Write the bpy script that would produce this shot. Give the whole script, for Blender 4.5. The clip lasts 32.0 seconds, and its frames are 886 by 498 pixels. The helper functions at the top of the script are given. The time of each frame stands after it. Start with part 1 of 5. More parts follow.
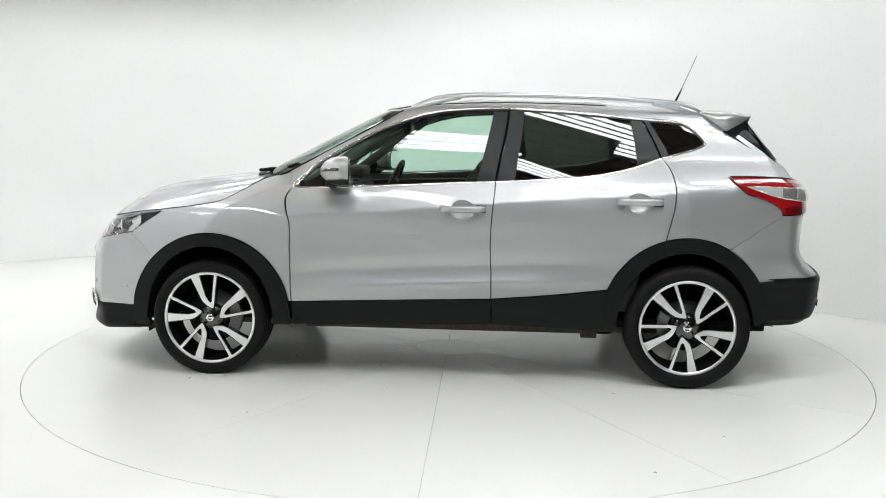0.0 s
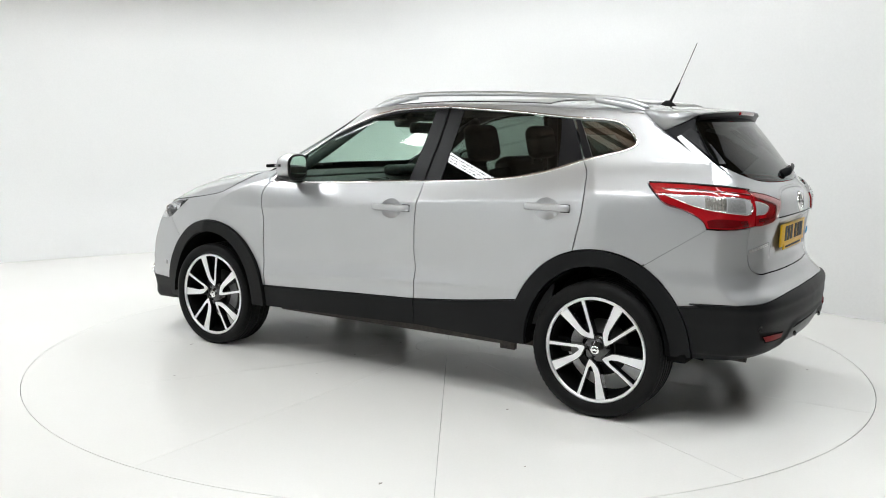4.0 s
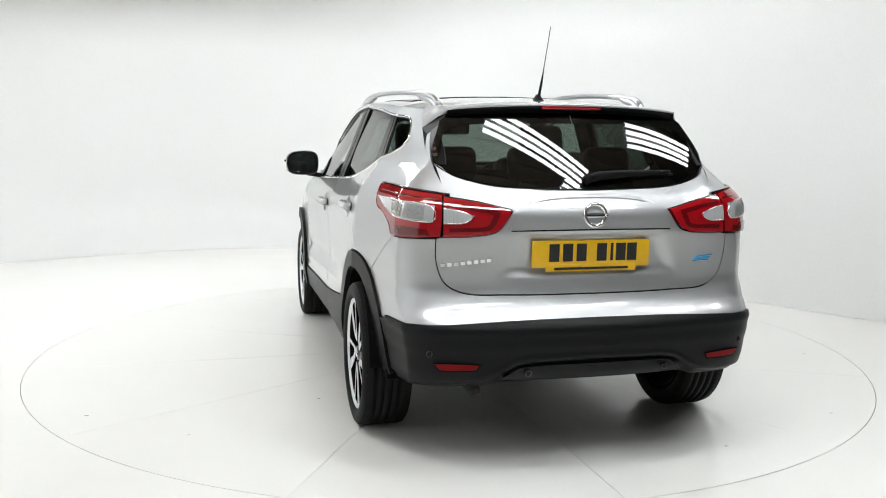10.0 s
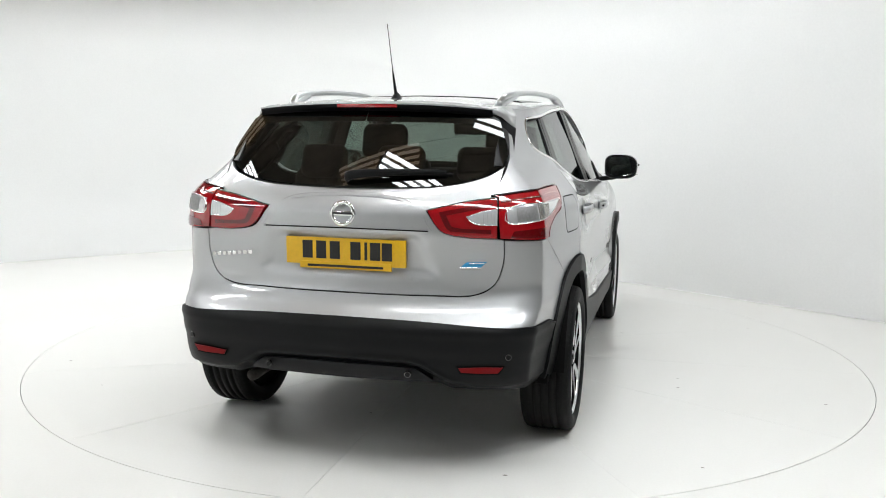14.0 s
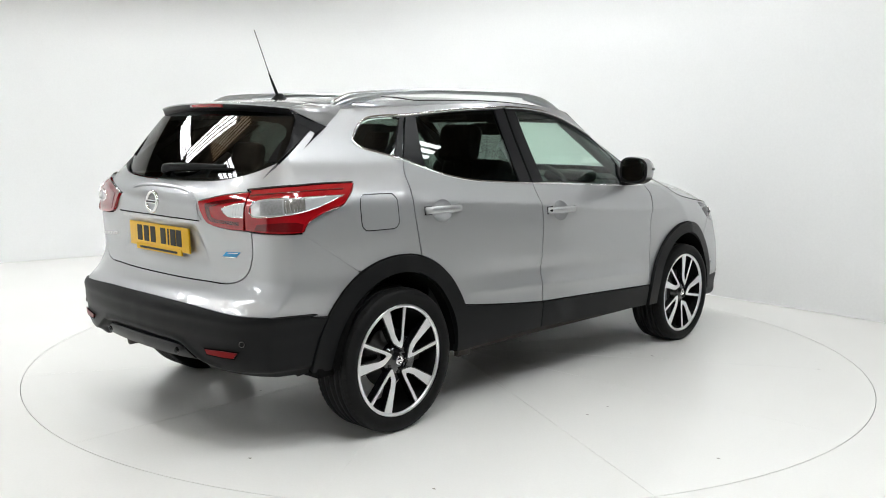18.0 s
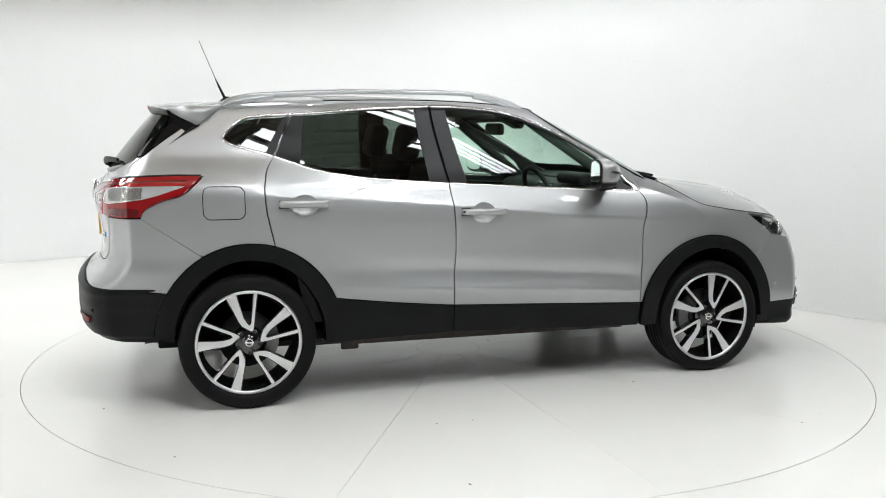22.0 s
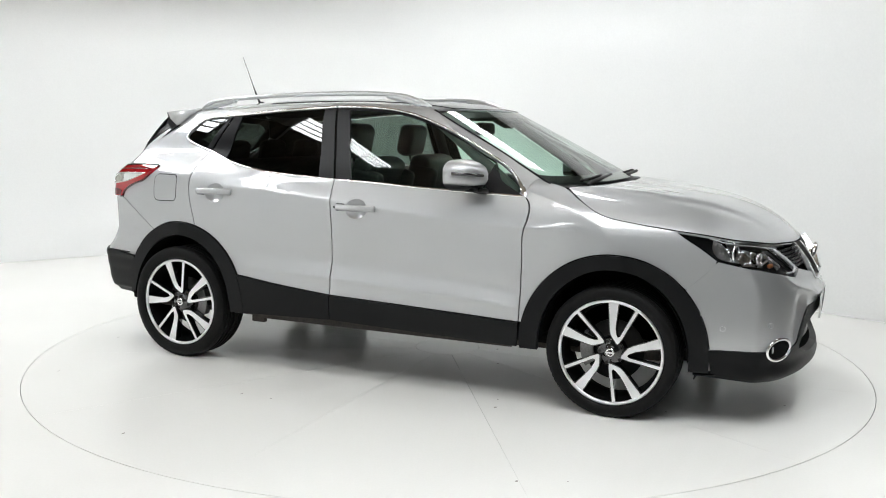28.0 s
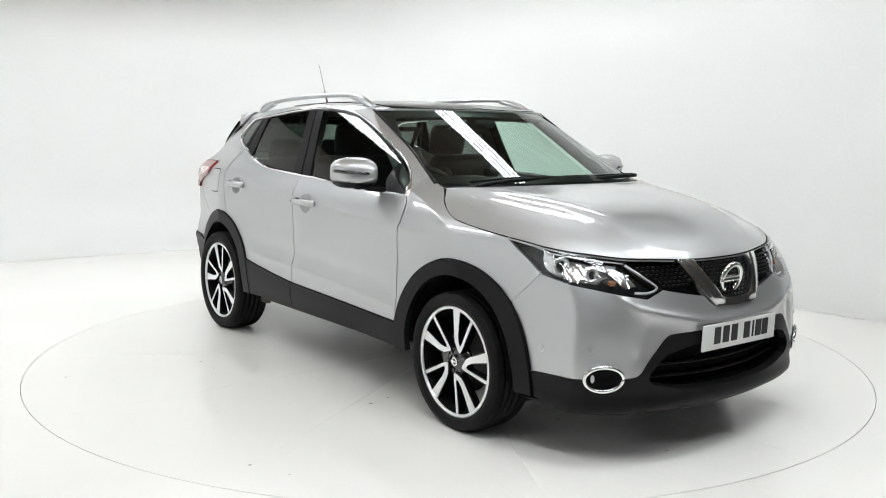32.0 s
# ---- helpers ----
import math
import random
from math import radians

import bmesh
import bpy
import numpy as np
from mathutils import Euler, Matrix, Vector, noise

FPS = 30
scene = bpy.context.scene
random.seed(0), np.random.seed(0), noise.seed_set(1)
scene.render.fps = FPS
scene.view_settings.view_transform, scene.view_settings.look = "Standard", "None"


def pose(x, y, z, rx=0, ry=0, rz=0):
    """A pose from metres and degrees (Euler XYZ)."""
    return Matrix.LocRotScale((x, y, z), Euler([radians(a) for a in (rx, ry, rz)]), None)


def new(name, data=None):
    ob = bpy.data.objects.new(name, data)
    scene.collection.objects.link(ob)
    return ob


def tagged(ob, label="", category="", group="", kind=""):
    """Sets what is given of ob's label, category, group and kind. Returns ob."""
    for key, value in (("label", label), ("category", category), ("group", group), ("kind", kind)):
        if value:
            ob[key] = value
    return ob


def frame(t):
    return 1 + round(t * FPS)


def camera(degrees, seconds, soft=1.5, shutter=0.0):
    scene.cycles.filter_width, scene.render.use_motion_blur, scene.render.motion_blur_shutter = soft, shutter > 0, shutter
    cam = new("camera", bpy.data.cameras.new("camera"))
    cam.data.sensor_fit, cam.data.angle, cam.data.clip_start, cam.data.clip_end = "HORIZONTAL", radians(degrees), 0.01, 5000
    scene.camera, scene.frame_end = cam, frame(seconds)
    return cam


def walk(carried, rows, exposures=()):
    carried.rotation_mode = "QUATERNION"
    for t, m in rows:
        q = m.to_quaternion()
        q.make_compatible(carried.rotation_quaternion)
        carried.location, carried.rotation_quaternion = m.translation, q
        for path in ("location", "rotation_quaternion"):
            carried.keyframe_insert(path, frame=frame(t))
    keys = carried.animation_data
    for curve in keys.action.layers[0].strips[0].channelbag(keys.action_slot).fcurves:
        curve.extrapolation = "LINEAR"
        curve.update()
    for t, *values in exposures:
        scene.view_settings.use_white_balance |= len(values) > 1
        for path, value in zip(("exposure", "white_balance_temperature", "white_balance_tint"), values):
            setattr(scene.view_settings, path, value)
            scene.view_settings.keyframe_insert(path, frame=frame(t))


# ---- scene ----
# ---- camera: stands still; the turntable turns the car before it
cam = camera(52.457, 32.0, soft=1.0)
EYE = pose(0, -5.6702, 1.388, 90 - 7.5634, 0, .3645) @ pose(0, 0, 0, 0, 0, .6544)
walk(cam, [(0, EYE), (32, EYE)], [(0, 0.0), (32, 0.0)])

# turntable angle in degrees at each time
TURN_T = (0, 6, 9, 13, 19, 23, 28, 30, 32)
TURN_A = (86.01, 43.16, 21.73, -6.9, -49.88, -78.5, -113.92, -128.15, -142.49)
CAR_X, CAR_Y = .0784, -.0331      # the car's middle off the turntable's axis


def turn(t):
    a = np.polyfit(TURN_T, TURN_A, 3)
    return float(np.polyval(a, t))


# ---- light
world = bpy.data.worlds.new("world")
scene.world = world
world.use_nodes = True
world.node_tree.nodes["Background"].inputs[0].default_value = (.9, .95, 1, 1)
world.node_tree.nodes["Background"].inputs[1].default_value = .05

# ---- materials
def material(name, base=(.5, .5, .5), rough=.5, metal=0.0, coat=0.0, spec=.5, grain=0.0, scale=40.0, bump=0.0, stain=0.0, stain_scale=3.0, rough_var=0.0):
    """Principled material with fine grain, larger stains and relief, all in object space."""
    m = bpy.data.materials.new(name)
    m.use_nodes = True
    nt = m.node_tree
    b = nt.nodes["Principled BSDF"]
    b.inputs["Base Color"].default_value = (*base, 1)
    b.inputs["Roughness"].default_value = rough
    b.inputs["Metallic"].default_value = metal
    b.inputs["Coat Weight"].default_value = coat
    b.inputs["Coat Roughness"].default_value = .015
    b.inputs["Coat IOR"].default_value = 1.6
    b.inputs["Specular IOR Level"].default_value = spec
    if grain or stain or bump or rough_var:
        co = nt.nodes.new("ShaderNodeTexCoord")
        fine = nt.nodes.new("ShaderNodeTexNoise")
        fine.inputs["Scale"].default_value, fine.inputs["Detail"].default_value = scale, 3
        nt.links.new(co.outputs["Object"], fine.inputs["Vector"])
        big = nt.nodes.new("ShaderNodeTexNoise")
        big.inputs["Scale"].default_value, big.inputs["Detail"].default_value = stain_scale, 5
        nt.links.new(co.outputs["Object"], big.inputs["Vector"])
        val = []
        for tex, amount in ((fine, grain), (big, stain)):
            r = nt.nodes.new("ShaderNodeMapRange")
            r.inputs["From Min"].default_value, r.inputs["From Max"].default_value = .3, .7
            r.inputs["To Min"].default_value, r.inputs["To Max"].default_value = 1 - amount, 1 + amount * .4
            nt.links.new(tex.outputs["Fac"], r.inputs["Value"])
            val.append(r)
        mul = nt.nodes.new("ShaderNodeMath")
        mul.operation = "MULTIPLY"
        nt.links.new(val[0].outputs[0], mul.inputs[0])
        nt.links.new(val[1].outputs[0], mul.inputs[1])
        mix = nt.nodes.new("ShaderNodeMix")
        mix.data_type, mix.blend_type = "RGBA", "MULTIPLY"
        mix.inputs[0].default_value = 1
        mix.inputs[6].default_value = (*base, 1)
        nt.links.new(mul.outputs[0], mix.inputs[7])
        nt.links.new(mix.outputs[2], b.inputs["Base Color"])
        if rough_var:
            r = nt.nodes.new("ShaderNodeMapRange")
            r.inputs["To Min"].default_value, r.inputs["To Max"].default_value = rough - rough_var, rough + rough_var
            nt.links.new(big.outputs["Fac"], r.inputs["Value"])
            nt.links.new(r.outputs[0], b.inputs["Roughness"])
        if bump:
            bp = nt.nodes.new("ShaderNodeBump")
            bp.inputs["Strength"].default_value, bp.inputs["Distance"].default_value = bump, .002
            nt.links.new(fine.outputs["Fac"], bp.inputs["Height"])
            nt.links.new(bp.outputs[0], b.inputs["Normal"])
    return m


def pane(name, tint, gloss=1.0):
    """Thin tinted glass: it lets tinted light through and reflects by its angle."""
    m = bpy.data.materials.new(name)
    m.use_nodes = True
    nt = m.node_tree
    out = nt.nodes["Material Output"]
    tr = nt.nodes.new("ShaderNodeBsdfTransparent")
    tr.inputs[0].default_value = (*tint, 1)
    gl = nt.nodes.new("ShaderNodeBsdfGlossy")
    gl.inputs["Roughness"].default_value = .005
    lw = nt.nodes.new("ShaderNodeLayerWeight")
    lw.inputs[0].default_value = .5
    pw = nt.nodes.new("ShaderNodeMath")
    pw.operation = "POWER"
    pw.inputs[1].default_value = 4.5
    nt.links.new(lw.outputs["Facing"], pw.inputs[0])
    k = nt.nodes.new("ShaderNodeMath")
    k.operation = "MULTIPLY_ADD"
    k.inputs[1].default_value, k.inputs[2].default_value = .92 * gloss, .065 * gloss
    nt.links.new(pw.outputs[0], k.inputs[0])
    mx = nt.nodes.new("ShaderNodeMixShader")
    nt.links.new(k.outputs[0], mx.inputs[0])
    nt.links.new(tr.outputs[0], mx.inputs[1])
    nt.links.new(gl.outputs[0], mx.inputs[2])
    nt.links.new(mx.outputs[0], out.inputs[0])
    return m


def glow(name, colour, strength):
    m = bpy.data.materials.new(name)
    m.use_nodes = True
    b = m.node_tree.nodes["Principled BSDF"]
    b.inputs["Emission Color"].default_value = (*colour, 1)
    b.inputs["Emission Strength"].default_value = strength
    return m


M_PAINT = material("silver_paint", (.51, .519, .528), .46, .78, coat=1.0, grain=.14, scale=900, stain=.02, stain_scale=2)
M_PLASTIC = material("black_plastic", (.009, .0094, .0098), .42, spec=.14, grain=.2, scale=500, bump=.12, stain=.15, stain_scale=5)
M_GLOSS = material("gloss_black", (.006, .006, .007), .06, coat=1.0, grain=.05, scale=60)
M_ROOFGLASS = material("roof_glass", (.004, .004, .005), .10, spec=.12, grain=.05, scale=60)
M_TRIM = material("satin_black_trim", (.008, .008, .009), .30, spec=.2, grain=.1, scale=300)
M_FIN = material("satin_piano_black", (.005, .005, .006), .30, spec=.14, grain=.05, scale=60)
M_DARK = material("dark_cavity", (.004, .004, .004), .85, spec=.1, grain=.2, scale=80)
M_CHROME = material("chrome", (.88, .88, .885), .12, 1.0, grain=.03, scale=80)
M_BRIGHT = material("satin_chrome", (.90, .90, .905), .17, 1.0, grain=.03, scale=80)
M_SATIN = material("satin_aluminium", (.62, .63, .64), .28, 1.0, grain=.06, scale=300)
M_MACHINED = material("machined_alloy", (.86, .86, .87), .30, .85, grain=.05, scale=400)
M_RUBBER = material("tyre_rubber", (.006, .006, .006), .62, spec=.18, grain=.25, scale=200, bump=.2, stain=.3, stain_scale=8)
M_STEEL = material("brake_steel", (.05, .049, .048), .45, .8, grain=.15, scale=200, stain=.2)
M_CAST = material("cast_metal", (.30, .30, .30), .5, .5, grain=.2, scale=120)
M_RUST = material("underbody", (.05, .042, .036), .8, grain=.4, scale=60, stain=.4, stain_scale=6)
M_SEAT = material("black_leather", (.018, .018, .019), .5, grain=.2, scale=150, bump=.25, stain=.15)
M_CABIN = material("cabin_plastic", (.03, .03, .031), .6, grain=.2, scale=200, bump=.15)
M_LINING = material("grey_headlining", (.10, .10, .10), .9, grain=.15, scale=300)
M_RED = material("red_lens", (.34, .004, .008), .05, coat=1.0, grain=.10, scale=160)
M_REFLECTOR = material("red_reflector", (.20, .003, .005), .35, spec=.15, grain=.3, scale=300)
M_DEEPRED = material("dark_red_lens", (.13, .002, .004), .08, coat=1.0, grain=.2, scale=200)
M_CLEAR = material("clear_lens_reflector", (.78, .78, .79), .16, .45, coat=1.0, grain=.08, scale=120)
M_ORANGE = material("orange_bulb", (.30, .11, .04), .3, grain=.1, scale=100)
M_AMBER = material("ribbed_bulb_reflector", (.50, .48, .44), .2, .6, grain=.4, scale=90)
M_YELLOW = material("yellow_plate", (.80, .47, .015), .35, grain=.06, scale=100)
M_PLATE = material("white_plate", (.78, .79, .78), .35, grain=.05, scale=100)
M_INK = material("black_ink", (.012, .012, .012), .5, grain=.1, scale=100)
M_BLUE = material("blue_enamel", (.05, .32, .62), .25, grain=.05, scale=100)
M_GLASS = pane("green_tinted_glass", (.72, .87, .79))
M_SCREEN = pane("windscreen_glass", (.76, .88, .82))
M_PRIVACY = pane("privacy_glass", (.165, .195, .18))
M_LENS = pane("lamp_cover", (.93, .94, .95))
M_MIRROR = material("mirror_silver", (.9, .9, .9), .01, 1.0)
M_WALL = material("white_wall_paint", (.86, .865, .86), .42, spec=.4, grain=.02, scale=60, bump=.05, stain=.015, stain_scale=.8)
M_FLOOR = material("white_floor_paint", (.90, .894, .866), .22, spec=.5, grain=.015, scale=90, bump=.02, stain=.012, stain_scale=.9, rough_var=.03)
M_SCUFF = material("dark_scuff", (.28, .26, .24), .6, grain=.3, scale=200)
M_JOINT = material("dark_joint", (.20, .20, .20), .8, grain=.2, scale=100)
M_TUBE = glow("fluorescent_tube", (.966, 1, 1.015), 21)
M_ROOFLIGHT = glow("sunlit_rooflight", (1, .66, .34), 1.0)
M_WOOD = material("brown_roof_boards", (.27, .225, .175), .7, grain=.3, scale=30, stain=.3, stain_scale=2)
M_BRICK = material("dim_hall_wall", (.22, .22, .215), .9, grain=.2, scale=20, stain=.2)
# ---- body surface: horizontal contours of the shell, rear centre -> side -> front centre
def spl(xs, ys, q):
    """Monotone cubic through the points (xs, ys)."""
    xs, ys, q = np.array(xs, float), np.array(ys, float), np.asarray(q, float)
    h, d = np.diff(xs), np.diff(ys) / np.diff(xs)
    m = np.zeros_like(xs)
    m[0], m[-1] = d[0], d[-1]
    for i in range(1, len(xs) - 1):
        if d[i - 1] * d[i] > 0:
            a, b = 2 * h[i] + h[i - 1], h[i] + 2 * h[i - 1]
            m[i] = (a + b) / (a / d[i - 1] + b / d[i])
    k = np.clip(np.searchsorted(xs, q) - 1, 0, len(xs) - 2)
    t = np.clip((q - xs[k]) / h[k], 0, 1)
    return ((2 * t**3 - 3 * t**2 + 1) * ys[k] + (t**3 - 2 * t**2 + t) * h[k] * m[k]
            + (3 * t**2 - 2 * t**3) * ys[k + 1] + (t**3 - t**2) * h[k] * m[k + 1])


Z_KEYS = (.15, .30, .45, .60, .75, .90, .97, 1.04, 1.10, 1.16, 1.25, 1.34, 1.42, 1.47, 1.50, 1.525, 1.545, 1.56)
STATIONS = {
    -2.20: (.72, .765, .795, .812, .840, .838, .832, .825, .815, .785, .735, .690, .640, .600, .560, .52, .49, .46),
    -1.55: (.82, .86, .885, .887, .888, .890, .888, .883, .876, .842, .750, .700, .640, .610, .585, .54, .50, .46),
    -1.10: (.83, .87, .885, .880, .879, .879, .876, .864, .842, .795, .733, .698, .662, .640, .615, .57, .52, .48),
    -0.30: (.83, .87, .886, .876, .872, .876, .870, .845, .812, .792, .757, .724, .695, .677, .665, .650, .62, .57),
    0.40: (.83, .87, .886, .878, .874, .876, .867, .838, .805, .782, .745, .710, .676, .652, .632, .60, .57, .53),
    0.85: (.83, .875, .890, .886, .882, .880, .868, .835, .795, .768, .728, .690, .655, .630, .61, .58, .55, .51),
    1.40: (.83, .875, .890, .890, .888, .878, .862, .835, .795, .768, .728, .690, .655, .630, .61, .58, .55, .51),
    2.25: (.86, .91, .928, .928, .922, .895, .870, .835, .795, .768, .728, .690, .655, .630, .61, .58, .55, .51),
}
Z_END = (.15, .32, .42, .50, .60, .68, .76, .84, .92, .98, 1.04, 1.09, 1.13, 1.18, 1.25, 1.34, 1.42, 1.50, 1.56)
REAR_L = (2.00, 2.08, 2.135, 2.140, 2.132, 2.052, 2.024, 2.026, 2.036, 2.046, 2.046, 2.022, 1.986, 1.960, 1.900, 1.830, 1.770, 1.70, 1.66)
REAR_C = (.16, .16, .15, .15, .14, .13, .14, .14, .15, .16, .165, .15, .165, .20, .16, .13, .10, .08, .08)
REAR_N = (12, 12, 12, 12, 12, 12, 11, 11, 11, 11, 11, 11, 10, 9, 8, 8, 8, 8, 8)
FRONT_L = (2.14, 2.215, 2.230, 2.228, 2.220, 2.195, 2.160, 2.110, 2.030, 1.870, 1.640, 1.370, 1.140, 1.050, .930, .750, .590, .43, .31)
FRONT_C = (.27, .27, .27, .27, .265, .26, .27, .31, .38, .36, .34, .33, .33, .33, .33, .33, .34, .36, .36)
FRONT_N = (7.6, 7.6, 7.6, 7.5, 7.2, 7.0, 7.2, 7.6, 8.5, 9, 9, 9, 9.5, 9, 8, 7, 6.5, 6, 6)


def gauss(a, sigma, axis):
    r = int(3 * sigma) + 1
    k = np.exp(-.5 * (np.arange(-r, r + 1) / sigma) ** 2)
    k /= k.sum()
    pad = [(r, r) if i == axis else (0, 0) for i in range(a.ndim)]
    p = np.pad(a, pad, mode="edge")
    return sum(w * np.take(p, np.arange(i, i + a.shape[axis]), axis) for i, w in enumerate(k))


DZ = .005
ZG = np.arange(.15, 1.5601, DZ)
YG = np.arange(-2.4, 2.4001, .02)
_st = sorted(STATIONS)
_rows = np.array([spl(Z_KEYS, STATIONS[s], ZG) for s in _st])
SIDE = np.array([spl(_st, _rows[:, i], YG) for i in range(len(ZG))])
SIDE = gauss(gauss(SIDE, 2.6, 0), 8, 1)
# shoulder crease along the door handles and the flared blade above the sill
for i, z in enumerate(ZG):
    crease = np.interp(YG, (-1.3, -.865, -.275, .32, .844, 1.5), (1.06, 1.041, 1.002, .940, .909, .90))
    fade = np.clip((YG + 1.35) / .3, 0, 1) * np.clip((1.25 - YG) / .4, 0, 1)
    SIDE[i] += fade * .0095 * np.exp(-np.abs(z - crease) / np.where(z > crease, .030, .045))
    blade = np.interp(YG, (-1, -.57, -.27, .63, .85), (.60, .575, .565, .52, .50))
    fade = np.clip((YG + .95) / .5, 0, 1) * np.clip((.9 - YG) / .12, 0, 1)
    SIDE[i] += fade * (.009 * np.exp(-np.abs(z - blade) / .022) - .010 * np.exp(-((z - blade - .085) / .05) ** 2))
SIDE = gauss(SIDE, .7, 0)
NU = 260
E_TAB = [gauss(spl(Z_END, k, ZG), 2.4, 0) for k in (REAR_L, REAR_C, REAR_N, FRONT_L, FRONT_C, FRONT_N)]


def contour(i):
    """Contour at height ZG[i]: 2*NU+1 points, each half even in arc length."""
    out = []
    for L, c, n, sg in ((E_TAB[0][i], E_TAB[1][i], E_TAB[2][i], -1), (E_TAB[3][i], E_TAB[4][i], E_TAB[5][i], 1)):
        th = np.linspace(0, 1, 1500)
        y = L * np.concatenate([1 - (1 - th[:750]) ** 0 * 0 - th[:750] ** 3 * .35, np.linspace(.65, 0, 751)[1:]])
        fac = (1 - np.minimum(y / L, 1) ** n) ** (1 / n)
        x = np.interp(sg * y, YG, SIDE[i]) * fac
        yy = y - c * x * x * (y / L) ** 4
        s = np.concatenate([[0], np.cumsum(np.hypot(np.diff(x), np.diff(yy)))])
        q = np.linspace(0, s[-1], NU + 1)
        out.append((np.interp(q, s, x), sg * np.interp(q, s, yy)))
    (xr, yr), (xf, yf) = out
    return np.concatenate([xr, xf[::-1][1:]]), np.concatenate([yr, yf[::-1][1:]])


_c = [contour(i) for i in range(len(ZG))]
XT, YT = gauss(np.array([c[0] for c in _c]), .6, 0), gauss(np.array([c[1] for c in _c]), .6, 0)
ULEN = 3.0   # metres that one half of a contour stands for in the flat layout


def shell(p, z):
    """Points of the shell at flat coordinates p (0 rear centre, 3 side, 6 front centre) and z."""
    fi = np.clip((np.asarray(z) - ZG[0]) / DZ, 0, len(ZG) - 1.001)
    fj = np.clip(np.abs(np.asarray(p)) / ULEN * NU, 0, 2 * NU - .001)
    i, j = fi.astype(int), fj.astype(int)
    a, b = fi - i, fj - j
    def bil(T):
        return (T[i, j] * (1 - a) + T[i + 1, j] * a) * (1 - b) + (T[i, j + 1] * (1 - a) + T[i + 1, j + 1] * a) * b
    return np.stack([bil(XT), bil(YT), np.asarray(z) + 0 * fi], -1)


def shell_normal(p, z):
    e, h = .012, .005
    p = np.asarray(p, float)
    z = np.clip(np.asarray(z, float), ZG[0] + h, ZG[-1] - 2 * h)
    a = shell_c(p + e, z) - shell_c(p - e, z)
    b = shell_c(p, z + h) - shell_c(p, z - h)
    n = np.cross(a, b)
    return n / np.maximum(np.linalg.norm(n, axis=-1, keepdims=True), 1e-9)


def shell_c(p, z):
    """The shell past its centre lines (p below 0 or above 6), mirrored."""
    p = np.asarray(p, float)
    q = np.where(p > 2 * ULEN, 4 * ULEN - p, np.abs(p))
    s = shell(q, z)
    s[..., 0] *= np.where((p < 0) | (p > 2 * ULEN), -1, 1)
    return s


def p_side(y, z):
    """Flat coordinate of the side at length y."""
    i = int(np.clip(round((z - ZG[0]) / DZ), 0, len(ZG) - 1))
    return float(np.interp(y, YT[i], np.arange(2 * NU + 1))) * ULEN / NU


def p_rear(x, z):
    i = int(np.clip(round((z - ZG[0]) / DZ), 0, len(ZG) - 1))
    m = int(XT[i, :NU + 1].argmax()) + 1
    return float(np.interp(x, XT[i, :m], np.arange(m))) * ULEN / NU


def p_front(x, z):
    i = int(np.clip(round((z - ZG[0]) / DZ), 0, len(ZG) - 1))
    r = XT[i, ::-1][:NU + 1]
    m = int(r.argmax()) + 1
    return 2 * ULEN - float(np.interp(x, r[:m], np.arange(m))) * ULEN / NU

# ---- mesh helpers
from mathutils import geometry


def mesh_part(name, verts, faces, mat, parent, label="", smooth=True, normals=None):
    """One mesh object under a thing or part; normals: one for each vertex, zero where the mesh decides."""
    me = bpy.data.meshes.new(name)
    me.from_pydata([tuple(map(float, v)) for v in verts], [], [tuple(map(int, f)) for f in faces])
    me.materials.append(mat)
    me.polygons.foreach_set("use_smooth", [smooth] * len(me.polygons))
    me.update()
    if normals is not None:
        vi = np.zeros(len(me.loops), int)
        me.loops.foreach_get("vertex_index", vi)
        me.normals_split_custom_set([tuple(normals[i]) for i in vi])
    ob = new(name, me)
    if parent:
        ob.parent = parent
    return tagged(ob, label)


def part(name, bm, mat, parent, label="", smooth=False):
    me = bpy.data.meshes.new(name)
    bm.to_mesh(me)
    bm.free()
    me.materials.append(mat)
    me.polygons.foreach_set("use_smooth", [smooth] * len(me.polygons))
    if smooth:
        me.set_sharp_from_angle(angle=radians(35))
    ob = new(name, me)
    if parent:
        ob.parent = parent
    return tagged(ob, label)


def block(size, bevel=.005, m=None, segs=2):
    bm = bmesh.new()
    bmesh.ops.create_cube(bm, size=1)
    bmesh.ops.scale(bm, vec=size, verts=bm.verts)
    if bevel:
        bmesh.ops.bevel(bm, geom=list(bm.edges), offset=bevel, segments=segs, affect="EDGES", profile=.5)
    if m is not None:
        bmesh.ops.transform(bm, matrix=m, verts=bm.verts)
    return bm


def grid_faces(n, k, wrap=False):
    """Faces of n rows of k points; wrap closes each row."""
    kk = k if wrap else k - 1
    return [(i * k + j, i * k + (j + 1) % k, (i + 1) * k + (j + 1) % k, (i + 1) * k + j) for i in range(n - 1) for j in range(kk)]


